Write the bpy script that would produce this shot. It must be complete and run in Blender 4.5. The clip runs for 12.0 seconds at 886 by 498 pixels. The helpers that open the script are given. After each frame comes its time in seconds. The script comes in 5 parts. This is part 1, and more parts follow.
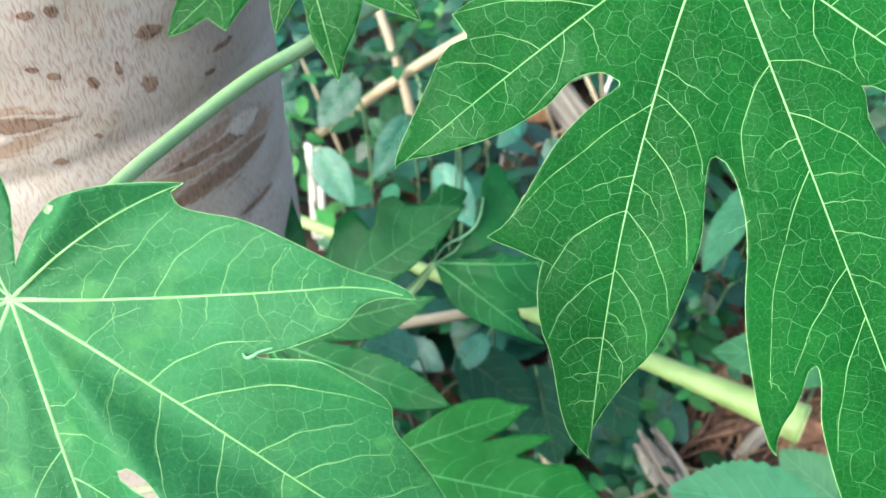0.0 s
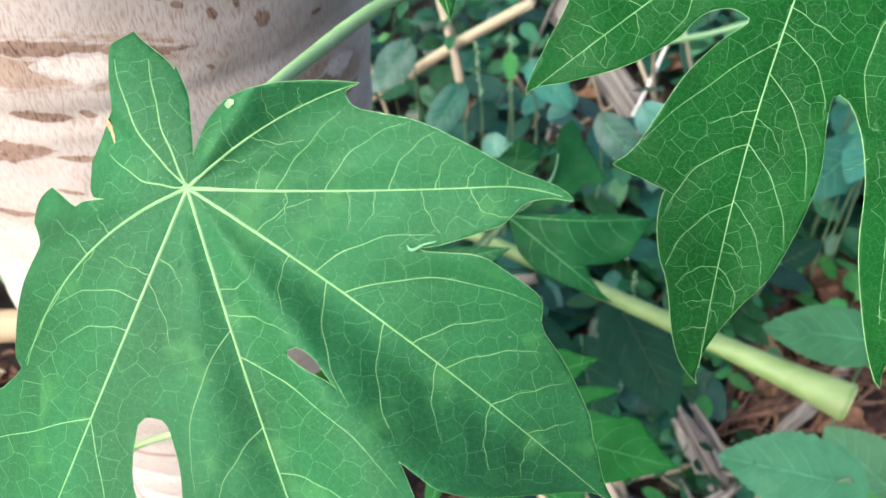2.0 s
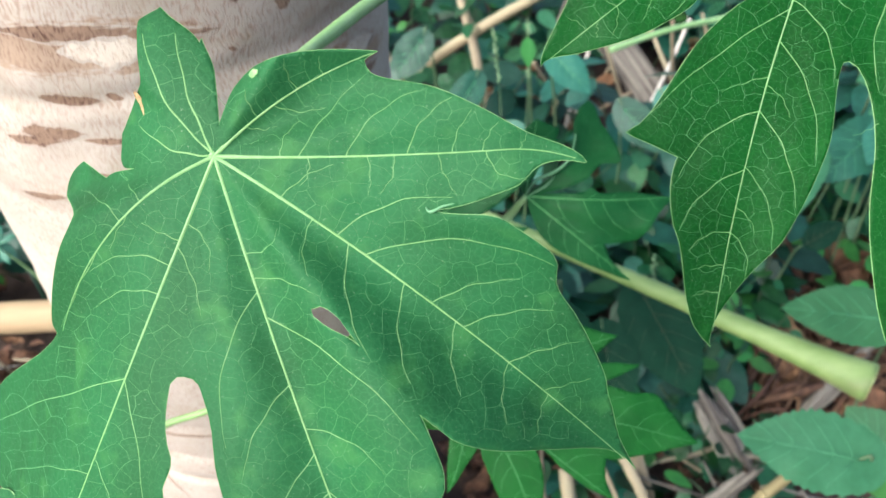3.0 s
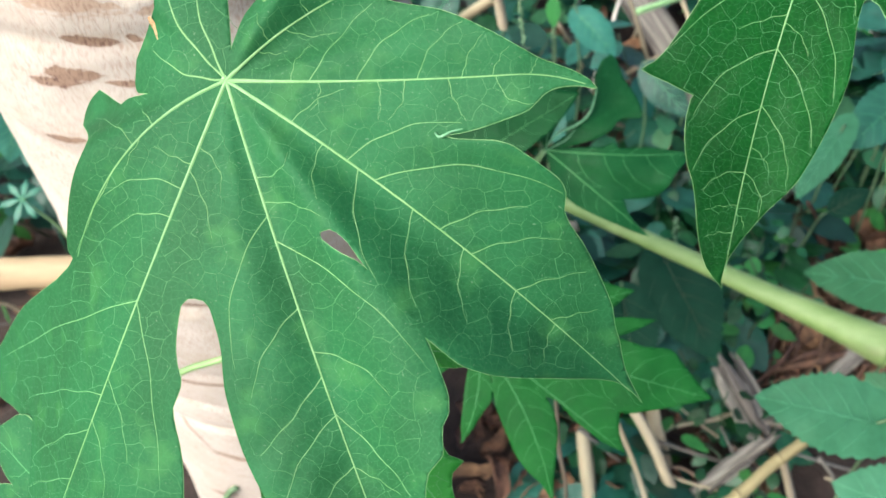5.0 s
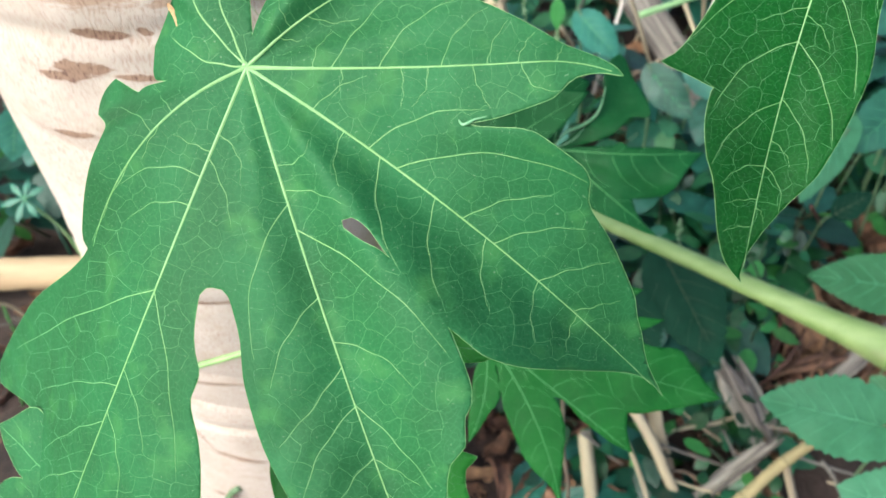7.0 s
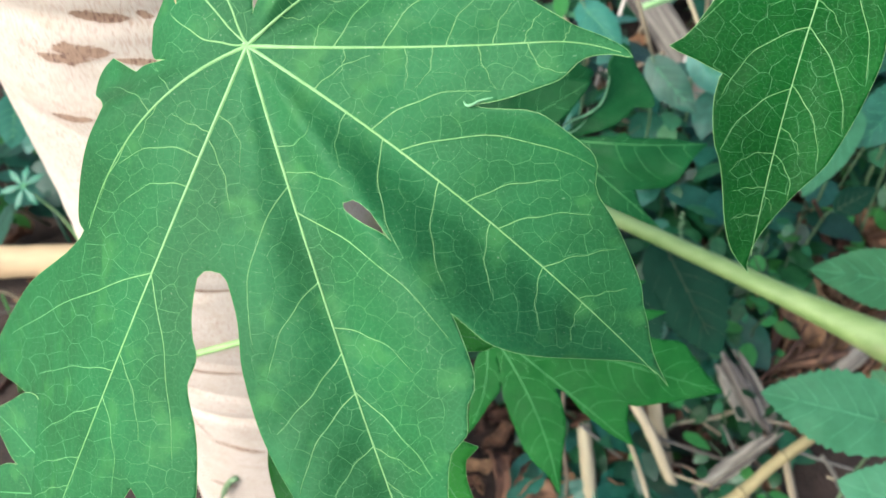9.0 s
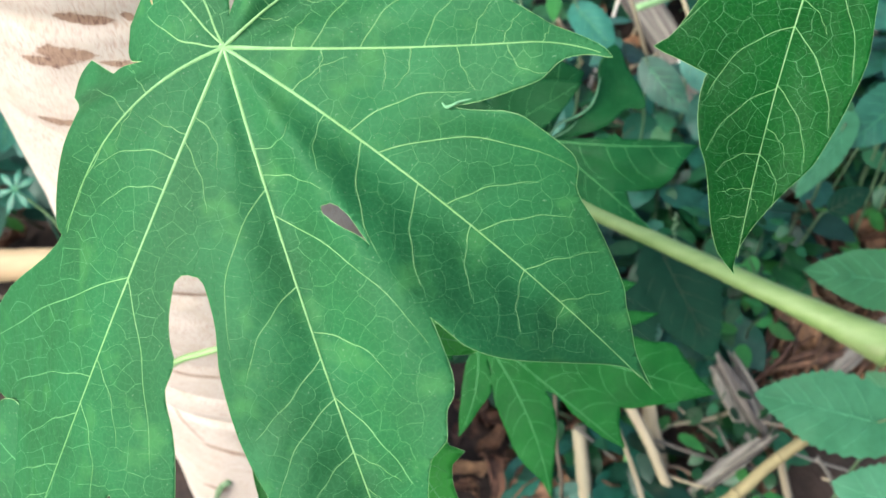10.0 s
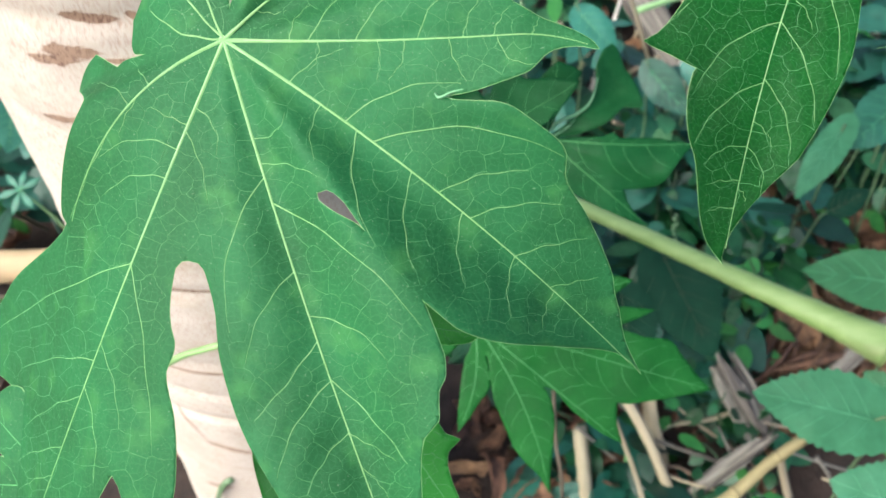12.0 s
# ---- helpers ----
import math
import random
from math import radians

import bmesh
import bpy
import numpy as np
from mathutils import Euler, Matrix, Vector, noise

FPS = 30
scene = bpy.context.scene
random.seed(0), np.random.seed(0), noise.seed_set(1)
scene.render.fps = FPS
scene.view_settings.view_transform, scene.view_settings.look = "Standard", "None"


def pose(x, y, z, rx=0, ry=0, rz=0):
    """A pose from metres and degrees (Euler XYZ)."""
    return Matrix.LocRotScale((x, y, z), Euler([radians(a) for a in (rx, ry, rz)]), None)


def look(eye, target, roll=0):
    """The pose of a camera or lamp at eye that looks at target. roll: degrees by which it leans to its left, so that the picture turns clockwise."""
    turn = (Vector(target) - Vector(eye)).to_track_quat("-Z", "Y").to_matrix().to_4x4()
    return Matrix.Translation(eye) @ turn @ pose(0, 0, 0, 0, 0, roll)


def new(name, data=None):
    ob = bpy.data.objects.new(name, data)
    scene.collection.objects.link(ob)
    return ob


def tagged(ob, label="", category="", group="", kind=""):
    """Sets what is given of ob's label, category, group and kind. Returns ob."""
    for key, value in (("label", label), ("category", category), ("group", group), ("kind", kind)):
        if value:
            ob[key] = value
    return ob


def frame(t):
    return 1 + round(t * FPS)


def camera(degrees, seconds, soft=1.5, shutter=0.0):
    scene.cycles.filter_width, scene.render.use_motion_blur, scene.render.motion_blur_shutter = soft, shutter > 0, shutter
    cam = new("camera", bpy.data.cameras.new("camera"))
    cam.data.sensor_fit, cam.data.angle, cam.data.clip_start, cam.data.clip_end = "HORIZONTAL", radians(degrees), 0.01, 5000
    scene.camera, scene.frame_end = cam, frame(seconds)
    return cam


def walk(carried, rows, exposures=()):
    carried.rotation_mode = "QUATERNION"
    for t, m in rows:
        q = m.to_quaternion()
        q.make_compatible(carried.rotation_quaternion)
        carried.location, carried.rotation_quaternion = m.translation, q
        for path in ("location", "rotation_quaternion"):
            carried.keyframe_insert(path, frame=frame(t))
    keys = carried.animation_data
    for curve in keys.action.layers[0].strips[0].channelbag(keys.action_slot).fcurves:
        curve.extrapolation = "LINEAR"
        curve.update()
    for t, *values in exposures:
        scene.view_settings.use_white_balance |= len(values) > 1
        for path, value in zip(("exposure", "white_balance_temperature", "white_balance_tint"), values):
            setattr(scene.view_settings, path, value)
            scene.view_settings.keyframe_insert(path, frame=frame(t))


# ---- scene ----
cam = camera(50.06, 12.0)
# focused on the near leaf, as a phone held close
cam.data.dof.use_dof, cam.data.dof.focus_distance, cam.data.dof.aperture_fstop = True, 0.235, 28.0
METRES, EYE, TILT, LEAN, TURN = 0.125, 1.08, -46.0, 0.0, 0.0
ROWS = [
    (0.0, 0.0000, 0.0000, 0.0000, 0.01, 0.01, 0.00),
    (0.5, -0.0161, -0.0332, 0.0063, 0.01, -0.20, -0.64),
    (1.0, -0.1180, -0.0378, -0.0475, 0.50, -0.61, -1.57),
    (1.5, -0.1696, -0.0340, -0.1024, 0.89, -1.00, -2.25),
    (2.0, -0.2183, -0.0923, -0.1360, 1.55, -1.20, -2.57),
    (2.5, -0.2103, -0.1142, -0.1619, 1.99, -1.30, -2.29),
    (3.0, -0.2092, -0.1525, -0.1877, 2.78, -1.74, -1.90),
    (3.5, -0.1696, -0.1856, -0.2448, 3.62, -2.40, -2.00),
    (3.7, -0.1524, -0.1875, -0.2497, 3.75, -2.34, -2.07),
    (5.3, -0.1823, -0.1557, -0.2674, 4.30, -3.80, -2.83),
    (5.5, -0.1855, -0.1634, -0.2787, 4.19, -3.17, -2.73),
    (6.0, -0.2124, -0.1671, -0.2840, 4.13, -3.15, -2.65),
    (6.5, -0.2248, -0.1603, -0.3018, 4.16, -3.18, -2.85),
    (7.0, -0.2211, -0.1468, -0.2952, 4.16, -3.37, -3.06),
    (7.2, -0.2132, -0.1521, -0.3166, 4.37, -2.97, -2.90),
    (9.0, -0.2281, -0.1124, -0.3123, 4.19, -3.81, -3.57),
    (9.5, -0.2020, -0.0882, -0.3074, 4.04, -3.87, -3.46),
    (10.0, -0.1993, -0.0899, -0.3099, 4.00, -3.68, -3.37),
    (10.5, -0.2024, -0.1093, -0.2949, 3.94, -3.42, -3.24),
    (11.0, -0.2055, -0.1341, -0.3103, 3.98, -3.25, -3.24),
    (11.5, -0.1829, -0.1549, -0.3009, 4.02, -3.21, -3.22),
    (12.0, -0.1743, -0.1424, -0.3375, 4.22, -3.44, -3.40),
]
walk(cam, [(t, pose(0, 0, EYE, TILT, LEAN, TURN) @ pose(METRES * x, METRES * y, METRES * z, 90 + pitch, roll, yaw)) for t, x, y, z, yaw, pitch, roll in ROWS],
     exposures=[(0.0, 1.98, 6050, 4), (1.0, 1.90, 5900, 20), (1.6, 1.72, 5950, 18), (2.5, 1.46, 6100, 9), (6.0, 1.44, 6100, 7), (12.0, 1.46, 6100, 7)])

# ---- light: open shade under a bright sky, soft sun from the upper left ----
SUN_HEIGHT, SUN_TURN = 43.0, -131.0
world = bpy.data.worlds.new("sky")
scene.world = world
world.use_nodes = True
wn, wl = world.node_tree.nodes, world.node_tree.links
sky = wn.new("ShaderNodeTexSky")
sky.sky_type, sky.sun_disc = "NISHITA", False
sky.sun_elevation, sky.sun_rotation = radians(SUN_HEIGHT), radians(SUN_TURN)
sky.air_density, sky.dust_density, sky.ozone_density = 0.6, 6.0, 1.0
wl.new(sky.outputs["Color"], wn["Background"].inputs["Color"])
wn["Background"].inputs["Strength"].default_value = 0.178
lamp = bpy.data.lights.new("sun", "SUN")
lamp.energy, lamp.angle, lamp.color = 0.86, radians(54), (0.84, 0.95, 1.0)
sun = new("sun", lamp)
sd = Vector((math.sin(radians(SUN_TURN)) * math.cos(radians(SUN_HEIGHT)), math.cos(radians(SUN_TURN)) * math.cos(radians(SUN_HEIGHT)), math.sin(radians(SUN_HEIGHT))))
sun.matrix_world = look(sd * 20, (0, 0, 0))


# ---- materials ----
def material(name):
    m = bpy.data.materials.new(name)
    m.use_nodes = True
    nt = m.node_tree
    b = nt.nodes["Principled BSDF"]
    return m, nt, b


def node(nt, kind, **inputs):
    n = nt.nodes.new(kind)
    for k, v in inputs.items():
        n.inputs[k.replace("_", " ")].default_value = v
    return n


def ramp(nt, source, *stops):
    n = nt.nodes.new("ShaderNodeValToRGB")
    e = n.color_ramp.elements
    while len(e) < len(stops):
        e.new(0.5)
    for k, (p, c) in enumerate(stops):
        e[k].position = p
        e[k].color = (*c, 1) if len(c) == 3 else c
    nt.links.new(source, n.inputs["Fac"])
    return n.outputs["Color"]


def mixed(nt, fac, a, b, kind="MIX"):
    n = nt.nodes.new("ShaderNodeMix")
    n.data_type, n.blend_type = "RGBA", kind
    for socket, v in ((n.inputs["Factor"], fac), (n.inputs["A"], a), (n.inputs["B"], b)):
        if isinstance(v, (int, float)):
            socket.default_value = v
        elif isinstance(v, tuple):
            socket.default_value = (*v, 1)
        else:
            nt.links.new(v, socket)
    return n.outputs["Result"]


def place_of(nt, scale=(1, 1, 1), source="Object"):
    tc = nt.nodes.new("ShaderNodeTexCoord")
    mp = nt.nodes.new("ShaderNodeMapping")
    mp.inputs["Scale"].default_value = scale
    nt.links.new(tc.outputs[source], mp.inputs["Vector"])
    return mp.outputs["Vector"]


def noise_of(nt, vector, scale, detail=4, rough=0.55, out="Fac"):
    n = node(nt, "ShaderNodeTexNoise", Scale=scale, Detail=detail, Roughness=rough)
    nt.links.new(vector, n.inputs["Vector"])
    return n.outputs[out]


def bumped(nt, b, height, strength, distance):
    n = node(nt, "ShaderNodeBump", Strength=strength, Distance=distance)
    nt.links.new(height, n.inputs["Height"])
    nt.links.new(n.outputs["Normal"], b.inputs["Normal"])
    return n.outputs["Normal"]


def arith(nt, kind, a, b=0.0, clamp=False):
    n = nt.nodes.new("ShaderNodeMath")
    n.operation, n.use_clamp = kind, clamp
    for socket, v in zip(n.inputs, (a, b)):
        if isinstance(v, (int, float)):
            socket.default_value = v
        else:
            nt.links.new(v, socket)
    return n.outputs[0]


def translucent(nt, b, colour, share):
    """Lets part of the light through a leaf."""
    tr = nt.nodes.new("ShaderNodeBsdfTranslucent")
    nt.links.new(colour, tr.inputs["Color"])
    mx = nt.nodes.new("ShaderNodeMixShader")
    mx.inputs["Fac"].default_value = share
    nt.links.new(b.outputs["BSDF"], mx.inputs[1])
    nt.links.new(tr.outputs["BSDF"], mx.inputs[2])
    nt.links.new(mx.outputs["Shader"], nt.nodes["Material Output"].inputs["Surface"])


def papaya_blade(name, dark, mid, pale, net, cell=0.0062, gloss=0.48, share=0.30, coarse=0.0, spec=0.2, flecks=0.1, blotch=0.4):
    """A papaya leaf's face: green with a net of fine veins, blotches and pale flecks."""
    m, nt, b = material(name)
    v = place_of(nt)
    warp = nt.nodes.new("ShaderNodeVectorMath")
    warp.operation = "MULTIPLY_ADD"
    nt.links.new(noise_of(nt, v, 260, 2, 0.5, "Color"), warp.inputs[0])
    warp.inputs[1].default_value = (0.0026, 0.0026, 0.0026)
    nt.links.new(v, warp.inputs[2])
    cells = node(nt, "ShaderNodeTexVoronoi", Scale=1 / cell, Randomness=0.85)
    cells.feature, cells.voronoi_dimensions = "DISTANCE_TO_EDGE", "2D"
    fine = node(nt, "ShaderNodeTexVoronoi", Scale=3.1 / cell, Randomness=0.9)
    fine.feature, fine.voronoi_dimensions = "DISTANCE_TO_EDGE", "2D"
    for c in (cells, fine):
        nt.links.new(warp.outputs[0], c.inputs["Vector"])
    line = ramp(nt, cells.outputs["Distance"], (0.0, (1, 1, 1)), (0.018, (0.8, 0.8, 0.8)), (0.046, (0, 0, 0)))
    thin = ramp(nt, fine.outputs["Distance"], (0.0, (1, 1, 1)), (0.10, (0, 0, 0)))
    big = noise_of(nt, v, 38, 3, 0.5)
    small = noise_of(nt, v, 420, 4, 0.6)
    base = mixed(nt, ramp(nt, big, (0.36, (0, 0, 0)), (0.68, (1, 1, 1))), dark, mid)
    spots = ramp(nt, noise_of(nt, v, 95, 2, 0.5), (0.57, (0, 0, 0)), (0.72, (1, 1, 1)))
    base = mixed(nt, arith(nt, "MULTIPLY", spots, blotch), base, pale)
    base = mixed(nt, arith(nt, "MULTIPLY", small, 0.22), base, tuple(c * 0.6 for c in dark))
    base = mixed(nt, arith(nt, "MULTIPLY", thin, 0.10), base, net)
    base = mixed(nt, arith(nt, "MULTIPLY", line, coarse), base, net)
    fleck = ramp(nt, noise_of(nt, v, 1500, 1, 0.4), (0.73, (0, 0, 0)), (0.77, (1, 1, 1)))
    base = mixed(nt, arith(nt, "MULTIPLY", fleck, flecks), base, (0.42, 0.5, 0.36))
    nt.links.new(base, b.inputs["Base Color"])
    b.inputs["Roughness"].default_value = gloss
    b.inputs["Specular IOR Level"].default_value = spec
    puff = noise_of(nt, v, 210, 3, 0.55)
    relief = arith(nt, "ADD", puff, arith(nt, "MULTIPLY", small, 0.35))
    bumped(nt, b, relief, 0.42, 0.0008)
    translucent(nt, b, base, share)
    return m


def plain_mat(name, low, high, scale=60, rough=0.6, bump=0.3, depth=0.001, stretch=(1, 1, 1), share=0.0, wear=None, by_object=0.0, spec=0.4):
    """A surface of two tones with grain; wear: a third tone in patches; by_object: how far pieces differ."""
    m, nt, b = material(name)
    v = place_of(nt, stretch)
    if by_object:
        oi = nt.nodes.new("ShaderNodeObjectInfo")
        add = nt.nodes.new("ShaderNodeVectorMath")
        mul = nt.nodes.new("ShaderNodeVectorMath")
        mul.operation = "SCALE"
        mul.inputs["Scale"].default_value = 7.0
        nt.links.new(oi.outputs["Random"], mul.inputs[0])
        nt.links.new(v, add.inputs[0])
        nt.links.new(mul.outputs[0], add.inputs[1])
        v = add.outputs[0]
    n1 = noise_of(nt, v, scale, 5, 0.6)
    n2 = noise_of(nt, v, scale * 6, 4, 0.6)
    f = ramp(nt, n1, (0.32, (0, 0, 0)), (0.68, (1, 1, 1)))
    col = mixed(nt, f, low, high)
    col = mixed(nt, arith(nt, "MULTIPLY", n2, 0.35), col, tuple(c * 0.5 for c in low))
    if wear:
        w = ramp(nt, noise_of(nt, v, scale * 0.4, 3, 0.5), (0.56, (0, 0, 0)), (0.66, (1, 1, 1)))
        col = mixed(nt, arith(nt, "MULTIPLY", w, 0.7), col, wear)
    if by_object:
        hs = nt.nodes.new("ShaderNodeHueSaturation")
        nt.links.new(arith(nt, "ADD", arith(nt, "MULTIPLY", oi.outputs["Random"], 2 * by_object), 1 - by_object), hs.inputs["Value"])
        nt.links.new(arith(nt, "ADD", arith(nt, "MULTIPLY", oi.outputs["Random"], 0.03), 0.49), hs.inputs["Hue"])
        nt.links.new(col, hs.inputs["Color"])
        col = hs.outputs["Color"]
    nt.links.new(col, b.inputs["Base Color"])
    b.inputs["Roughness"].default_value = rough
    b.inputs["Specular IOR Level"].default_value = spec
    bumped(nt, b, arith(nt, "ADD", n1, arith(nt, "MULTIPLY", n2, 0.5)), bump, depth)
    if share:
        translucent(nt, b, col, share)
    return m


def bark_mat(name, low, high, soft_tone, dash_tone, amount, scar=None):
    """Pale papaya bark: cream and pink-grey with fine wavy brown upright dashes.
    scar: a second set of tones, which takes over with a ragged edge where the mesh's scar value is high."""
    m, nt, b = material(name)
    v = place_of(nt, (1, 1, 1), "UV")
    warp = nt.nodes.new("ShaderNodeVectorMath")
    warp.operation = "MULTIPLY_ADD"
    nt.links.new(noise_of(nt, v, 70, 2, 0.5, "Color"), warp.inputs[0])
    warp.inputs[1].default_value = (0.0055, 0.003, 0.0)
    nt.links.new(v, warp.inputs[2])
    mp = node(nt, "ShaderNodeMapping", Scale=(900, 190, 1))
    nt.links.new(warp.outputs[0], mp.inputs["Vector"])
    dash = node(nt, "ShaderNodeTexNoise", Scale=1.0, Detail=2.0, Roughness=0.5)
    nt.links.new(mp.outputs[0], dash.inputs["Vector"])
    streak = ramp(nt, dash.outputs["Fac"], (0.47, (0, 0, 0)), (0.66, (1, 1, 1)))
    broad = noise_of(nt, v, 14, 4, 0.55)
    soft = noise_of(nt, v, 55, 4, 0.6)
    where = ramp(nt, noise_of(nt, v, 22, 3, 0.5), (0.30, (0.35, 0.35, 0.35)), (0.6, (1, 1, 1)))

    def tones(low, high, soft_tone, dash_tone, amount):
        col = mixed(nt, ramp(nt, broad, (0.35, (0, 0, 0)), (0.65, (1, 1, 1))), low, high)
        col = mixed(nt, ramp(nt, soft, (0.5, (0, 0, 0)), (0.8, (1, 1, 1))), col, soft_tone)
        return mixed(nt, arith(nt, "MULTIPLY", arith(nt, "MULTIPLY", streak, amount), where), col, dash_tone)

    # faint stretched rings round the trunk
    rg = node(nt, "ShaderNodeMapping", Scale=(9, 160, 1))
    nt.links.new(warp.outputs[0], rg.inputs["Vector"])
    ring = ramp(nt, noise_of(nt, rg.outputs[0], 1.0, 3, 0.6), (0.58, (0, 0, 0)), (0.72, (1, 1, 1)))
    col = mixed(nt, arith(nt, "MULTIPLY", ring, 0.45), tones(low, high, soft_tone, dash_tone, amount), soft_tone)
    if scar:
        at = nt.nodes.new("ShaderNodeAttribute")
        at.attribute_name = "scar"
        rag = node(nt, "ShaderNodeMapping", Scale=(160, 420, 1))
        nt.links.new(warp.outputs[0], rag.inputs["Vector"])
        f = arith(nt, "ADD", at.outputs["Fac"], arith(nt, "MULTIPLY", arith(nt, "SUBTRACT", noise_of(nt, rag.outputs[0], 1.0, 3, 0.6), 0.5), 1.5))
        col = mixed(nt, ramp(nt, f, (0.22, (0, 0, 0)), (0.55, (1, 1, 1))), col, tones(*scar))
    nt.links.new(col, b.inputs["Base Color"])
    b.inputs["Roughness"].default_value = 0.62
    b.inputs["Specular IOR Level"].default_value = 0.3
    bumped(nt, b, arith(nt, "SUBTRACT", arith(nt, "MULTIPLY", soft, 0.6), arith(nt, "MULTIPLY", streak, 0.4)), 0.4, 0.0006)
    return m


CORK = ((0.392, 0.346, 0.286), (0.468, 0.420, 0.356), (0.360, 0.300, 0.22), (0.26, 0.155, 0.105), 0.62)
BARK = bark_mat("papaya_bark", *CORK)
SCAR = bark_mat("scar_brown", *CORK, scar=((0.19, 0.120, 0.080), (0.31, 0.215, 0.15), (0.22, 0.145, 0.095), (0.075, 0.036, 0.024), 1.0))
SCAR_SOFT = bark_mat("scar_tan", *CORK, scar=((0.30, 0.21, 0.14), (0.39, 0.30, 0.22), (0.31, 0.23, 0.16), (0.17, 0.09, 0.06), 0.85))
SCAR_PALE = bark_mat("scar_cream", *CORK, scar=((0.52, 0.46, 0.37), (0.62, 0.565, 0.47), (0.46, 0.385, 0.29), (0.30, 0.19, 0.12), 0.8))
PALE_SPOT = plain_mat("pale_leaf_spot", (0.07, 0.25, 0.06), (0.26, 0.42, 0.17), 420, 0.6, 0.4, 0.001)
DRY_EDGE = plain_mat("dried_leaf_edge", (0.24, 0.13, 0.05), (0.46, 0.34, 0.16), 500, 0.7, 0.5, 0.001)
YELLOWED = plain_mat("yellowed_leaf_spot", (0.22, 0.16, 0.02), (0.34, 0.26, 0.04), 500, 0.6, 0.4, 0.001)
BLADE_A = papaya_blade("papaya_leaf_soft_green", (0.011, 0.092, 0.022), (0.016, 0.130, 0.036), (0.046, 0.190, 0.046), (0.09, 0.30, 0.11), gloss=0.70, spec=0.32, flecks=0.18, blotch=0.6)
BLADE_B = papaya_blade("papaya_leaf_deep_green", (0.004, 0.056, 0.006), (0.006, 0.080, 0.010), (0.013, 0.106, 0.014), (0.07, 0.28, 0.07), 0.0058, gloss=0.46, spec=0.12)
# shaded copy of the blade for leaves D and H: shade is in its green
BLADE_D = papaya_blade("papaya_leaf_shaded_green", (0.006, 0.074, 0.016), (0.010, 0.102, 0.024), (0.016, 0.125, 0.032), (0.035, 0.18, 0.05), 0.008, coarse=0.1)
BLADE_E = papaya_blade("papaya_leaf_young_green", (0.007, 0.090, 0.011), (0.011, 0.122, 0.016), (0.017, 0.145, 0.022), (0.035, 0.19, 0.03), 0.007, coarse=0.1)
# yellow-green leaf K, with light that leaf A blocks put into its colour
BLADE_K = papaya_blade("papaya_leaf_brightened_green", (0.020, 0.170, 0.018), (0.032, 0.215, 0.026), (0.045, 0.25, 0.035), (0.05, 0.25, 0.04), 0.007, share=0.4)
VEIN_NET = plain_mat("vein_net_green", (0.060, 0.212, 0.066), (0.098, 0.27, 0.102), 300, 0.5, 0.2, 0.0003, share=0.15)
VEIN_HAIR = plain_mat("vein_hair_green", (0.019, 0.128, 0.030), (0.030, 0.152, 0.042), 300, 0.5, 0.2, 0.0003, share=0.15)
VEIN = plain_mat("vein_pale_green", (0.15, 0.33, 0.10), (0.215, 0.40, 0.155), 300, 0.5, 0.2, 0.0003, share=0.15)
VEIN_FAINT = plain_mat("vein_soft_green", (0.055, 0.24, 0.065), (0.09, 0.29, 0.095), 300, 0.5, 0.2, 0.0003, share=0.15)
PALE_EDGE = plain_mat("curled_margin_pale", (0.10, 0.28, 0.12), (0.17, 0.35, 0.18), 300, 0.5, 0.2, 0.0003)
RIM = plain_mat("leaf_margin_pale", (0.13, 0.32, 0.09), (0.25, 0.42, 0.17), 300, 0.5, 0.2, 0.0003)
STALK = plain_mat("leaf_stalk_green", (0.22, 0.40, 0.15), (0.30, 0.48, 0.22), 90, 0.42, 0.2, 0.0006, (1, 1, 0.2))
STALK_THIN = plain_mat("thin_stalk_yellow_green", (0.16, 0.29, 0.085), (0.235, 0.37, 0.13), 90, 0.5, 0.2, 0.0006)
STEM_PALE = plain_mat("weed_stem_pale", (0.06, 0.12, 0.05), (0.12, 0.18, 0.09), 80, 0.6, 0.3, 0.001)
STALK_CUT = plain_mat("cut_stalk_yellow_green", (0.145, 0.24, 0.06), (0.25, 0.35, 0.12), 40, 0.5, 0.3, 0.001, (0.2, 1, 1), wear=(0.24, 0.25, 0.12))
CUT_FACE = plain_mat("cut_face_pale", (0.42, 0.55, 0.20), (0.55, 0.65, 0.30), 300, 0.5, 0.4, 0.001)
# the first tone's blue stands in for sky reflected on the leaves
SHRUB = [plain_mat("shrub_leaf_sky_tinted", (0.007, 0.058, 0.030), (0.018, 0.094, 0.056), 70, 0.40, 0.6, 0.0014, share=0.18, by_object=0.55, spec=0.42),
         plain_mat("shrub_leaf_green", (0.007, 0.056, 0.014), (0.018, 0.096, 0.028), 70, 0.36, 0.5, 0.0012, share=0.18, by_object=0.5, spec=0.38)]
BROAD = plain_mat("broad_leaf_matt_green", (0.030, 0.135, 0.050), (0.048, 0.178, 0.074), 60, 0.55, 0.5, 0.0012, share=0.15, by_object=0.12, spec=0.28)
TENDER = plain_mat("young_leaf_yellow_green", (0.035, 0.17, 0.032), (0.065, 0.235, 0.05), 70, 0.45, 0.4, 0.001, share=0.25, by_object=0.2, spec=0.3)
STEM = plain_mat("shrub_stem", (0.02, 0.05, 0.02), (0.045, 0.07, 0.03), 80, 0.6, 0.3, 0.001)
DRY_STICK = plain_mat("dry_stalk_straw", (0.20, 0.155, 0.095), (0.37, 0.315, 0.215), 45, 0.75, 0.6, 0.001, (1, 1, 0.12), wear=(0.15, 0.10, 0.065), by_object=0.25)
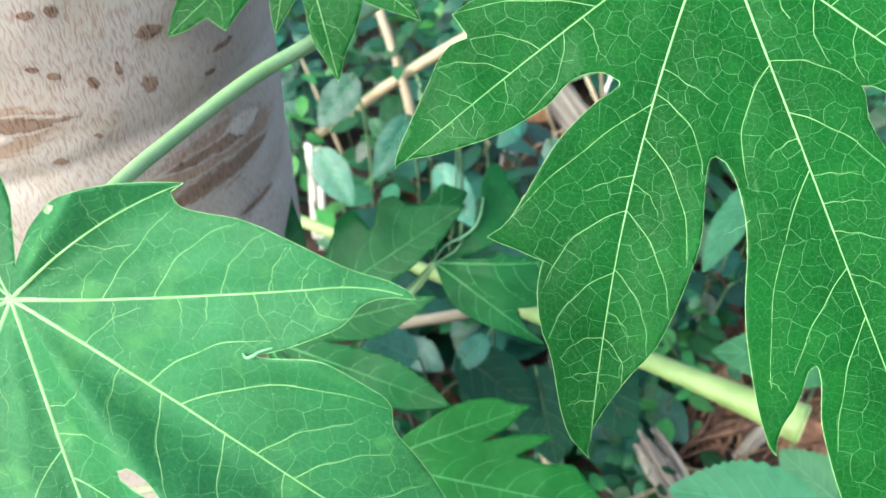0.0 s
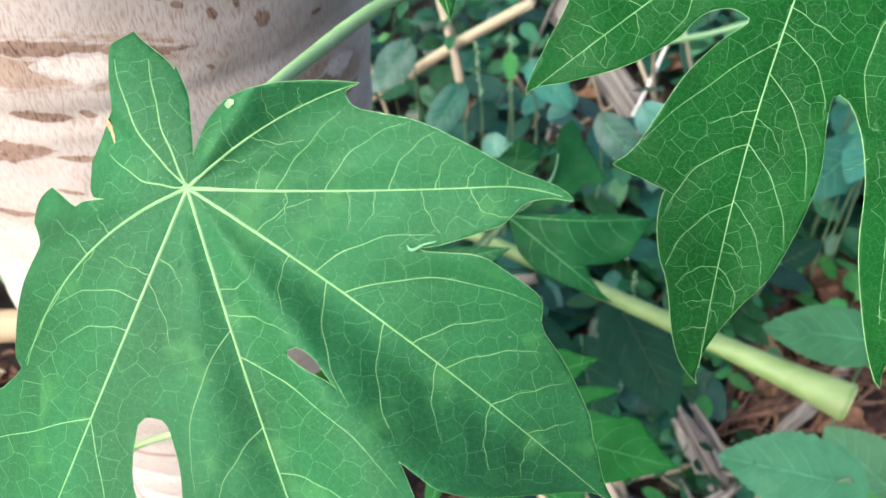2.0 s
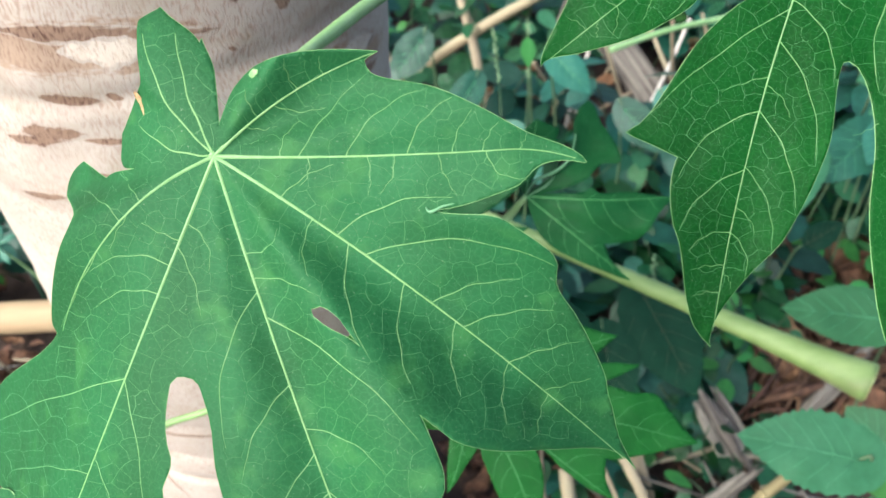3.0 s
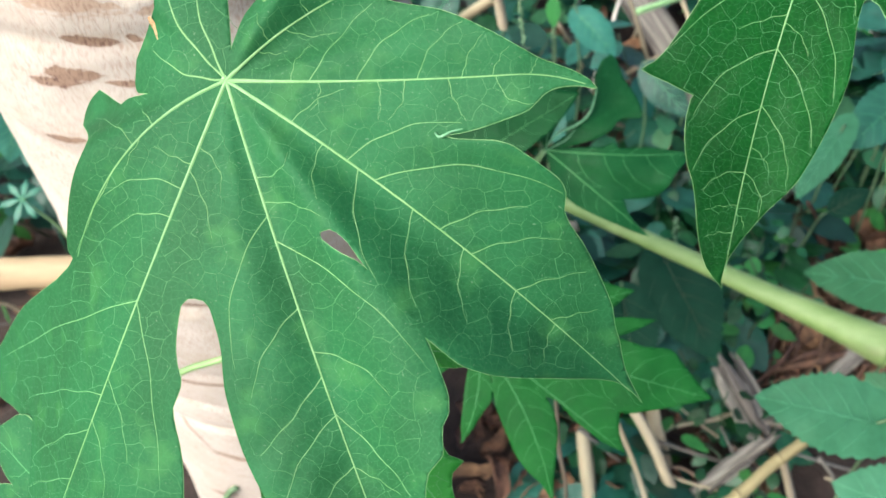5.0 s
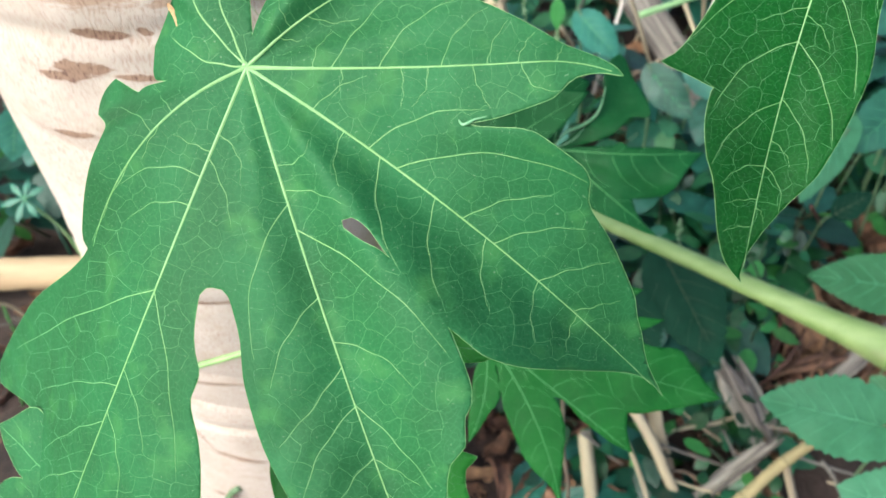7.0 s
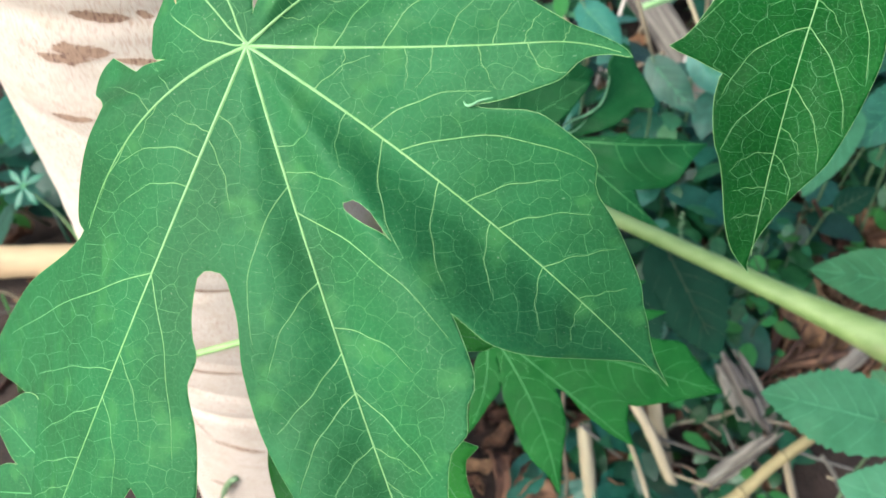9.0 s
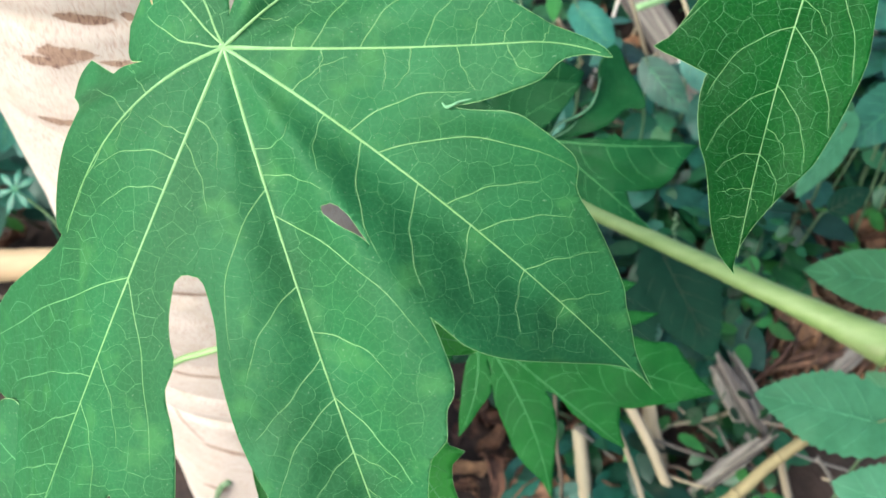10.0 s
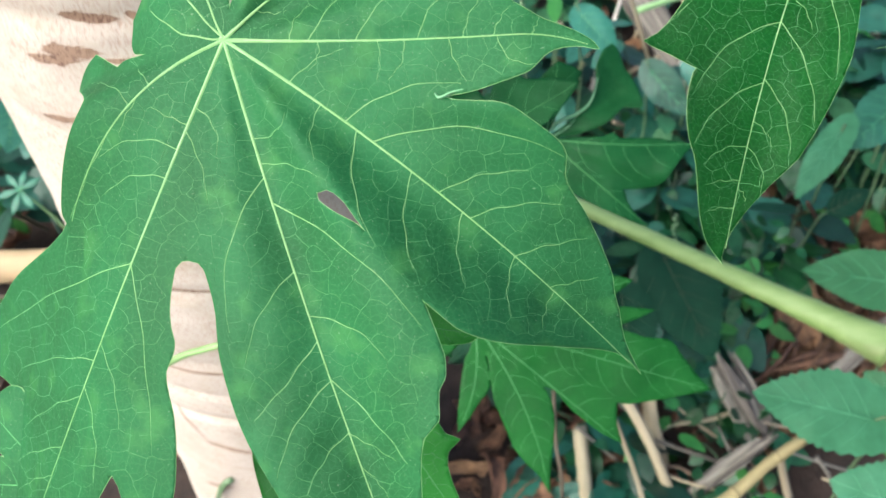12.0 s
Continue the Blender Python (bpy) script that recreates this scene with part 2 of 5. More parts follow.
OLIVE_STICK = plain_mat("dry_stalk_olive", (0.17, 0.14, 0.06), (0.30, 0.25, 0.12), 70, 0.75, 0.7, 0.001, (1, 1, 0.2), wear=(0.10, 0.07, 0.03))
DEAD_STEM = plain_mat("dead_stem_yellow", (0.30, 0.20, 0.11), (0.46, 0.36, 0.20), 26, 0.75, 0.6, 0.0015, (1, 1, 0.12), wear=(0.26, 0.13, 0.07))
GREY_STICK = plain_mat("weathered_wood_grey", (0.050, 0.044, 0.036), (0.25, 0.225, 0.185), 120, 0.85, 0.8, 0.0015, (1, 1, 0.06), wear=(0.03, 0.022, 0.018), by_object=0.3)
BLEACHED = plain_mat("bleached_stalk", (0.50, 0.46, 0.40), (0.68, 0.65, 0.58), 45, 0.7, 0.5, 0.001, (1, 1, 0.12))
DEAD_LEAF = plain_mat("dead_leaf_rust", (0.055, 0.026, 0.015), (0.24, 0.115, 0.062), 55, 0.75, 0.8, 0.002, by_object=0.5, share=0.06)
FIBRE = plain_mat("dry_fibre_brown", (0.045, 0.022, 0.012), (0.17, 0.090, 0.050), 90, 0.85, 0.8, 0.001, (1, 1, 0.2), by_object=0.4)
SOIL = plain_mat("dark_soil", (0.016, 0.011, 0.008), (0.052, 0.033, 0.023), 30, 0.95, 1.0, 0.006, wear=(0.090, 0.055, 0.036))


# ---- mesh helpers ----
def mesh_ob(name, bm, mat, smooth=True):
    me = bpy.data.meshes.new(name)
    bm.to_mesh(me)
    bm.free()
    if smooth:
        me.polygons.foreach_set("use_smooth", [True] * len(me.polygons))
    me.materials.append(mat)
    return new(name, me)


def part(name, bm, mat, parent, label="", smooth=True):
    ob = mesh_ob(name, bm, mat, smooth)
    ob.parent = parent
    return tagged(ob, label)


def share_part(name, data, parent, m):
    ob = new(name, data)
    ob.parent, ob.matrix_basis = parent, m
    return ob


def spline(points, n):
    """A smooth curve through points, n steps to each piece."""
    p = [Vector(q) for q in points]
    p = [p[0] * 2 - p[1]] + p + [p[-1] * 2 - p[-2]]
    out = []
    for a, b, c, d in zip(p, p[1:], p[2:], p[3:]):
        for k in range(n):
            t = k / n
            out.append(0.5 * (2 * b + (c - a) * t + (2 * a - 5 * b + 4 * c - d) * t * t + (3 * b - a - 3 * c + d) * t ** 3))
    return out + [p[-2]]


def tube(bm, points, radii, sides=8, flat=1.0, cap=True):
    """A round stalk along points, with a radius at each of them."""
    rings, last = [], None
    for k, p in enumerate(points):
        way = (points[min(k + 1, len(points) - 1)] - points[max(k - 1, 0)]).normalized()
        side = (last - way * last.dot(way)) if last else way.orthogonal()
        last = side.normalized()
        up = way.cross(last)
        r = radii[k]
        rings.append([bm.verts.new(p + r * (math.cos(2 * math.pi * j / sides) * last + flat * math.sin(2 * math.pi * j / sides) * up)) for j in range(sides)])
    for a, b in zip(rings, rings[1:]):
        for j in range(sides):
            bm.faces.new((a[j], a[(j + 1) % sides], b[(j + 1) % sides], b[j]))
    if cap:
        bm.faces.new(rings[0][::-1])
        bm.faces.new(rings[-1])
    return rings


def lerp_radii(n, *values):
    x = np.linspace(0, 1, n)
    return [float(v) for v in np.interp(x, np.linspace(0, 1, len(values)), values)]


MM = 0.001


def ridge(bm, line, radii, rise=0.30):
    """A low rounded vein along a blade, without a shadow-throwing wall."""
    rows = []
    for k, p in enumerate(line):
        way = line[min(k + 1, len(line) - 1)] - line[max(k - 1, 0)]
        w = Vector((-way.y, way.x, 0)).normalized() * radii[k]
        h = Vector((0, 0, radii[k] * rise + 0.00006))
        rows.append([bm.verts.new(q) for q in (p - w - h * 0.4, p - w * 0.5 + h * 0.7, p + h, p + w * 0.5 + h * 0.7, p + w - h * 0.4)])
    for a, b in zip(rows, rows[1:]):
        for k in range(4):
            bm.faces.new((a[k + 1], a[k], b[k], b[k + 1]))


class Lobe:
    """One lobe of a palmate leaf, in mm from the hub: the way and length of its midrib, how far that bows,
    half-widths (place along it, width) on its left and right, and its side veins: where each leaves the midrib,
    where it ends (place, signed distance off the midrib) and how far it bulges off its chord."""

    def __init__(self, angle, length, left, right, bow=0.0, drop=0.0, tilt=0.0, folds=None, rise=0.0, veins=(), rib=True, hook=0.0):
        self.hook, self.folds, self.rise = hook, folds, rise
        self.angle, self.length, self.bow, self.drop, self.tilt, self.veins, self.rib = angle, length, bow, drop, tilt, veins, rib
        self.way = np.array([math.cos(radians(angle)), math.sin(radians(angle))])
        self.side = np.array([-self.way[1], self.way[0]])
        self.left, self.right = left, right

    def rib_at(self, s):
        return self.way * self.length * s + self.side * (self.bow * 4 * s * (1 - s) - self.hook * max(0.0, (s - 0.78) / 0.22) ** 2)

    def width(self, s, left):
        table = self.left if left else self.right
        a = [0.0] + [p[0] for p in table] + [1.0]
        w = [0.4] + [p[1] for p in table] + [0.0]
        k = min(max(np.searchsorted(a, s, side="right") - 1, 0), len(a) - 2)
        t = (s - a[k]) / max(a[k + 1] - a[k], 1e-6)
        slope = [0.0] * len(a)
        for i in range(1, len(a) - 1):
            d0, d1 = (w[i] - w[i - 1]) / (a[i] - a[i - 1]), (w[i + 1] - w[i]) / (a[i + 1] - a[i])
            slope[i] = 0.0 if d0 * d1 <= 0 else 2 * d0 * d1 / (d0 + d1)
        slope[0], slope[-1] = (w[1] - w[0]) / a[1], (w[-1] - w[-2]) / (a[-1] - a[-2])
        h = a[k + 1] - a[k]
        t2, t3 = t * t, t ** 3
        return max((2 * t3 - 3 * t2 + 1) * w[k] + (t3 - 2 * t2 + t) * h * slope[k] + (3 * t2 - 2 * t3) * w[k + 1] + (t3 - t2) * h * slope[k + 1], -8.0)

    def edge(self, s, left, share=1.0):
        return self.rib_at(s) + self.side * self.width(s, left) * share * (1 if left else -1)

    def outline(self, n=46):
        grid = [0.5 - 0.5 * math.cos(math.pi * k / n) for k in range(n + 1)]
        grid = sorted(set([0.35 * g + 0.65 * k / n for k, g in enumerate(grid)] + [p[0] for p in self.left + self.right]))
        return [self.edge(s, False) for s in grid[1:-1]] + [self.rib_at(1.0)] + [self.edge(s, True) for s in reversed(grid[1:-1])] + [self.rib_at(0.0)]


def palmate(name, parent, m, lobes, mat, vein_mat, label, apex, size=2.6, rib=0.66, wave=1.0, seed=0, thick=0.35, sag=0.0, rim=True, side_gap=14.0, fold=0.0, net=0.0, puff=0.42):
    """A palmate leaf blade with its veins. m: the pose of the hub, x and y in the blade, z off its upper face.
    apex: about where the camera is, in mm; bends slide along rays to it, so outlines fit its view."""
    from mathutils.geometry import delaunay_2d_cdt
    rng = random.Random(seed)
    rib *= 0.8 * MM
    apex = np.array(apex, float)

    def side_vein(lo, s0, s1, w1, bulge, n=16):
        """A side vein in the flat: a bowed line that wavers a little."""
        a, c = lo.rib_at(s0), lo.rib_at(s1) + lo.side * w1
        d = c - a
        b = (a + c) / 2 + np.array([-d[1], d[0]]) * 2 * bulge
        across = np.array([-d[1], d[0]]) / max(np.linalg.norm(d), 1e-6)
        return [(1 - t) ** 2 * a + 2 * t * (1 - t) * b + t * t * c + across * 0.28 * math.sin(i * 0.9 + s0 * 40) * t * (1 - t) * 4
                for i, t in enumerate(k / n for k in range(n + 1))]

    # the blade puffs up between its veins
    quilt = {}
    if net:
        marks = [lo.rib_at(k / 60) for lo in lobes if lo.rib for k in range(59)] + [p for lo in lobes for v in lo.veins for p in side_vein(lo, *v)]
        marks = np.array(marks)
        far = max(lo.length for lo in lobes) + 4
        side_n = int(2 * far) + 2
        gx = np.arange(side_n) - far
        for i, x0 in enumerate(gx):
            d2 = ((marks[None, :, 0] - x0) ** 2 + (marks[None, :, 1] - gx[:, None]) ** 2).min(axis=1)
            quilt[i] = puff * (1 - np.exp(-d2 / 9.0))

    def puffed(x, y):
        if not quilt:
            return 0.0
        u, v = min(max(x + far, 0), side_n - 2), min(max(y + far, 0), side_n - 2)
        i, j = int(u), int(v)
        fu, fv = u - i, v - j
        return (quilt[i][j] * (1 - fu) + quilt[i + 1][j] * fu) * (1 - fv) + (quilt[i][j + 1] * (1 - fu) + quilt[i + 1][j + 1] * fu) * fv

    def height(x, y):
        r, a = math.hypot(x, y), math.degrees(math.atan2(y, x))
        top = total = 0.0
        for lo in lobes:
            d = (a - lo.angle + 180) % 360 - 180
            w = math.exp(-(d / 15.0) ** 2) + 1e-9
            s = r / lo.length
            across = x * lo.side[0] + y * lo.side[1]
            total += w
            steep = lo.folds[0 if across > 0 else 1] if lo.folds else fold
            top += w * (lo.drop * s ** 3 + lo.rise * r + lo.tilt * across + steep * 16 * math.tanh((math.sqrt(across * across + 9) - 3) / 16))
        nz = noise.noise(Vector((x / 26 + seed, y / 26, 3.1))) * 1.5 + noise.noise(Vector((x / 9, y / 9 + seed, 7.7))) * 0.45
        return top / total + wave * nz * min(1, r / 18) + sag * r * r * 1e-3 + puffed(x, y)

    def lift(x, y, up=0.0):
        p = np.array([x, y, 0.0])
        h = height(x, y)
        # moved along the camera's ray, so the outline in its view stays
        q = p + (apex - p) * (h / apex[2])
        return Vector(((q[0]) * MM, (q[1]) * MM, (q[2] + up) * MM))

    points, faces = [], []
    for lo in lobes:
        ring = lo.outline()
        faces.append(list(range(len(points), len(points) + len(ring))))
        points += [Vector((p[0], p[1])) for p in ring]
    reach = max(lo.length for lo in lobes)
    step = size
    ys = np.arange(-reach, reach, step * 0.87)
    loops = [np.array([points[i] for i in f]) for f in faces]

    edges_of = [(lp[:, 0], lp[:, 1], np.roll(lp[:, 0], -1), np.roll(lp[:, 1], -1), lp.min(axis=0), lp.max(axis=0)) for lp in loops]

    def inside(x, y):
        for x1, y1, x2, y2, low, high in edges_of:
            if not (low[0] <= x <= high[0] and low[1] <= y <= high[1]):
                continue
            hit = ((y1 > y) != (y2 > y)) & (x < (x2 - x1) * (y - y1) / (y2 - y1 + 1e-12) + x1)
            if hit.sum() % 2:
                return True
        return False

    for k, y in enumerate(ys):
        for x in np.arange(-reach, reach, step):
            px = x + (step / 2 if k % 2 else 0)
            if inside(px, y):
                points.append(Vector((px, y)))
    verts, _, tris, _, _, origin = delaunay_2d_cdt(points, [], faces, 1, 1e-4)
    tris = [t for t, o in zip(tris, origin) if o]
    bm = bmesh.new()
    vs = [bm.verts.new(lift(v[0], v[1])) for v in verts]
    for t in tris:
        bm.faces.new([vs[i] for i in t])
    for v in [v for v in bm.verts if not v.link_faces]:
        bm.verts.remove(v)
    edge = [e for e in bm.edges if len(e.link_faces) == 1]
    border = [(e.verts[0].co.copy(), e.verts[1].co.copy()) for e in edge]
    bmesh.ops.recalc_face_normals(bm, faces=bm.faces)
    if sum(f.normal.z for f in bm.faces) < 0:
        bmesh.ops.reverse_faces(bm, faces=bm.faces)
    top = list(bm.faces)
    kept = {v: bm.verts.new(v.co - Vector((0, 0, thick * MM))) for v in list(bm.verts)}
    for f in top:
        bm.faces.new([kept[v] for v in reversed(f.verts)])
    for e in edge:
        f = e.link_faces[0]
        a, b = e.verts
        for l in f.loops:
            if l.vert == b and l.link_loop_next.vert == a:
                a, b = b, a
                break
        bm.faces.new((b, a, kept[a], kept[b]))
    leaf = part(name, bm, mat, parent, label)
    leaf.matrix_basis = m
    if rim:
        # the thin pale margin of the blade
        bm = bmesh.new()
        for a, b in border:
            w = Vector((b.y - a.y, a.x - b.x, 0)).normalized() * 0.09 * MM
            z = Vector((0, 0, 0.08 * MM))
            q = [bm.verts.new(c) for c in (a - w - z * 2, b - w - z * 2, b + z, a + z, a + w - z * 2, b + w - z * 2)]
            bm.faces.new((q[0], q[1], q[2], q[3]))
            bm.faces.new((q[3], q[2], q[5], q[4]))
        part("margin", bm, RIM, leaf)
    courses = []
    for lo in lobes:
        if not lo.rib and not lo.veins:
            continue
        k = 40
        if lo.rib:
            bm = bmesh.new()
            courses.append([lo.rib_at(0.97 * i / k) for i in range(k + 1)])
            line = [lift(*q, 0.03) for q in courses[-1]]
            ridge(bm, line, lerp_radii(k + 1, rib, rib * 0.64, rib * 0.46, rib * 0.32, rib * 0.18))
            part("midrib", bm, vein_mat, leaf)
        plan = list(lo.veins)
        if not plan:
            count = max(3, round(lo.length / side_gap))
            for sign in (1, -1):
                for i in range(1, count):
                    s0 = (i + (0.85 if sign > 0 else 0.55) + rng.uniform(-0.15, 0.15)) / (count + 0.6)
                    wide = lo.width(min(s0 + 0.10, 0.98), sign > 0)
                    s1 = min(s0 + 0.55 * wide / lo.length + rng.uniform(0.02, 0.05), 0.98)
                    if s0 < 0.93 and lo.width(s1, sign > 0) > 1:
                        plan.append((s0, s1, sign * lo.width(s1, sign > 0) * rng.uniform(0.8, 0.9), 0.13 * sign))
        for s0, s1, w1, bulge in plan:
            flat = side_vein(lo, s0, s1, w1, bulge)
            reach_v = np.linalg.norm(flat[-1] - flat[0])
            w = rib * (0.17 + 0.16 * min(1.0, reach_v / 32)) * (1 - 0.3 * s0) * (1.9 if s0 < 0.05 else 1.0)
            courses.append(flat)
            bm = bmesh.new()
            ridge(bm, [lift(*q, 0.03) for q in flat], lerp_radii(len(flat), w, w * 0.8, w * 0.6, w * 0.35))
            part("side_vein", bm, vein_mat, leaf)
    def net_of(net, widths, mat, name):
        """The net between the veins: cell borders that meet the veins."""
        seeds, taken = [], {}

        def clear(q, gap):
            cx, cy = int(q[0] // net), int(q[1] // net)
            return all((q[0] - o[0]) ** 2 + (q[1] - o[1]) ** 2 > gap * gap for i in (-1, 0, 1) for j in (-1, 0, 1) for o in taken.get((cx + i, cy + j), ()))

        def sow(q):
            seeds.append(Vector((q[0], q[1])))
            taken.setdefault((int(q[0] // net), int(q[1] // net)), []).append(q)

        for c in courses:
            done = 0.0
            for a, b in zip(c, c[1:]):
                d = b - a
                size_d = np.linalg.norm(d)
                done += size_d
                if done < net * rng.uniform(0.75, 1.05) or size_d < 1e-6:
                    continue
                done = 0.0
                off = np.array([-d[1], d[0]]) / size_d * net * 0.42
                if clear(b + off, net * 0.5) and clear(b - off, net * 0.5):
                    sow(b + off)
                    sow(b - off)
        for y in np.arange(-reach, reach, net * 0.8):
            for x in np.arange(-reach, reach, net * 0.9):
                q = (x + rng.uniform(-0.45, 0.45) * net, y + rng.uniform(-0.45, 0.45) * net)
                if clear(q, net * 0.72) and inside(*q):
                    sow(q)
        pts, _, cells, _, _, _ = delaunay_2d_cdt(seeds, [], [], 0, 1e-4)
        middle, shared = [], {}
        for i, t in enumerate(cells):
            (ax, ay), (bx, by), (cx, cy) = (pts[k] for k in t)
            d = 2 * (ax * (by - cy) + bx * (cy - ay) + cx * (ay - by)) or 1e-9
            sa, sb, sc = ax * ax + ay * ay, bx * bx + by * by, cx * cx + cy * cy
            middle.append(((sa * (by - cy) + sb * (cy - ay) + sc * (ay - by)) / d, (sa * (cx - bx) + sb * (ax - cx) + sc * (bx - ax)) / d))
            for a, b in ((t[0], t[1]), (t[1], t[2]), (t[2], t[0])):
                shared.setdefault((min(a, b), max(a, b)), []).append(i)
        bm = bmesh.new()
        within = [inside(*q) if abs(q[0]) < reach and abs(q[1]) < reach else False for q in middle]
        for pair in shared.values():
            if len(pair) < 2 or not (within[pair[0]] and within[pair[1]]):
                continue
            a, b = np.array(middle[pair[0]]), np.array(middle[pair[1]])
            d = b - a
            size_d = np.linalg.norm(d)
            if size_d < 0.05 or size_d > 3 * net:
                continue
            w = np.array([-d[1], d[0]]) / size_d * rng.choice(widths)
            mid = (a + b) / 2 + np.array([-d[1], d[0]]) * rng.uniform(-0.13, 0.13)
            rows = [[bm.verts.new(lift(*(q + w * k), 0.07 if k == 0 else 0.02)) for k in (-1, 0, 1)] for q in (a, mid, b)]
            for r0, r1 in zip(rows, rows[1:]):
                bm.faces.new((r0[0], r1[0], r1[1], r0[1]))
                bm.faces.new((r0[1], r1[1], r1[2], r0[2]))
        tagged(part(name, bm, mat, leaf), kind="stuff")

    if net:
        net_of(net, (0.024, 0.030, 0.038, 0.054), VEIN_NET, "vein_net")
        net_of(net * 0.52, (0.014, 0.018, 0.026), VEIN_HAIR, "fine_vein_net")
    return leaf


def empty(name, m, label, category, group="", kind=""):
    ob = new(name)
    ob.matrix_world = m
    ob.empty_display_size = 0.05
    return tagged(ob, label, category, group, kind)


VIEW = 44.0  # the leaves' planes are turned by this tilt to face the first camera

# ---- ground ----
bm = bmesh.new()
n = 150
xs = np.concatenate([[-400, -60, -12, -4], np.linspace(-1.6, 1.8, n), [4, 12, 60, 400]])
yy = np.concatenate([[-400, -60, -12, -3], np.linspace(-0.4, 2.9, n), [5, 12, 60, 400]])
grid = []
for x in xs:
    row = []
    for y in yy:
        near = abs(x) < 1.9 and -0.5 < y < 3
        z = (noise.noise(Vector((x * 3, y * 3, 0))) * 0.02 + noise.noise(Vector((x * 14, y * 14, 2))) * 0.010 + noise.noise(Vector((x * 40, y * 40, 5))) * 0.004) if near else 0
        row.append(bm.verts.new((x, y, z - 0.01)))
    grid.append(row)
for a, b in zip(grid, grid[1:]):
    for k in range(len(a) - 1):
        bm.faces.new((a[k], b[k], b[k + 1], a[k + 1]))
tagged(mesh_ob("ground", bm, SOIL), "dark garden soil under leaf litter", "ground", kind="structure")

# ---- the papaya tree ----
TX, TY, TR = -0.239, 0.471, 0.1244
LEAN_X, LEAN_Y = 0.0485, -0.1002  # the trunk leans a little
tree = empty("papaya_tree", pose(TX, TY, 0), "papaya tree with pale scarred trunk and large lobed leaves", "tree")


def trunk_radius(a, z):
    r = TR - 0.0076 * z + 0.03 * max(0, 0.12 - z)
    for z0, deep in ((0.44, 2.0), (0.475, 1.6), (0.53, 1.2), (0.62, 1.0), (0.75, 1.0), (0.83, 1.6)):
        r -= deep * MM * math.exp(-((z - z0 + 0.006 * math.sin(2 * a + z0 * 30)) / 0.006) ** 2)
    r += 2.2 * MM * noise.noise(Vector((math.cos(a) * 1.2, math.sin(a) * 1.2, z * 7)))
    r += 0.7 * MM * noise.noise(Vector((math.cos(a) * 6, math.sin(a) * 6, z * 60)))
    return r


def trunk_point(a, z, out=0.0):
    r = trunk_radius(a, z) + out
    return Vector((r * math.cos(a) + LEAN_X * z, r * math.sin(a) + LEAN_Y * z, z))


def trunk_at(degrees, z, out=0.0):
    return trunk_point(radians(degrees), z, out) + Vector((TX, TY, 0))


bm = bmesh.new()
uv = bm.loops.layers.uv.new("UVMap")
sides, zs = 160, np.concatenate([np.linspace(-0.03, 0.3, 20), np.linspace(0.305, 1.1, 260), np.linspace(1.13, 2.4, 20)])
rings = [[bm.verts.new(trunk_point(2 * math.pi * k / sides, float(z))) for k in range(sides)] for z in zs]
for i in range(len(zs) - 1):
    for k in range(sides):
        f = bm.faces.new((rings[i][k], rings[i][(k + 1) % sides], rings[i + 1][(k + 1) % sides], rings[i + 1][k]))
        for l, (dk, di) in zip(f.loops, ((0, 0), (1, 0), (1, 1), (0, 1))):
            l[uv].uv = ((k + dk) / sides * 2 * math.pi * TR, float(zs[i + di]))
bm.faces.new(rings[-1])
trunk = part("trunk", bm, BARK, tree, "pale pink-grey papaya trunk with brown leaf scars")


def scar(name, a0, a1, z0, z1, high, mat, seed=0, out=0.0002, label="", ragged=0.35):
    """A scar on the bark from angle a0 to a1: a lens with a ragged edge, a little proud of the trunk."""
    bm = bmesh.new()
    uv = bm.loops.layers.uv.new("UVMap")
    core = bm.verts.layers.float.new("scar")
    n, rows = max(12, int(abs(a1 - a0) * 1.6)), 8
    grid = []
    for i in range(n + 1):
        s = i / n
        a = radians(a0 + (a1 - a0) * s)
        h = high * 0.75 * max(0.02, math.sin(math.pi * s) ** 0.8) * (1 + ragged * noise.noise(Vector((s * 7, seed, 0.5))))
        z = z0 + (z1 - z0) * s + high * 0.15 * noise.noise(Vector((s * 3, seed, 9.1)))
        row = []
        for k in range(rows + 1):
            f = 2 * k / rows - 1
            rise = out * (0.4 * (1 - f * f) * min(1, 6 * s, 6 * (1 - s)) + 0.8)
            vert = bm.verts.new(trunk_point(a, z + f * h + 0.15 * h * noise.noise(Vector((s * 20, k, seed))), rise))
            vert[core] = (1 - abs(f) ** 1.5) * min(1, 5 * s, 5 * (1 - s))
            row.append(vert)
        grid.append(row)
    for p, q in zip(grid, grid[1:]):
        for k in range(rows):
            f = bm.faces.new((p[k], q[k], q[k + 1], p[k + 1]))
            for l in f.loops:
                l[uv].uv = ((math.atan2(l.vert.co.y - LEAN_Y * l.vert.co.z, l.vert.co.x - LEAN_X * l.vert.co.z) % (2 * math.pi)) * TR, l.vert.co.z)
    return part(name, bm, mat, trunk, label)


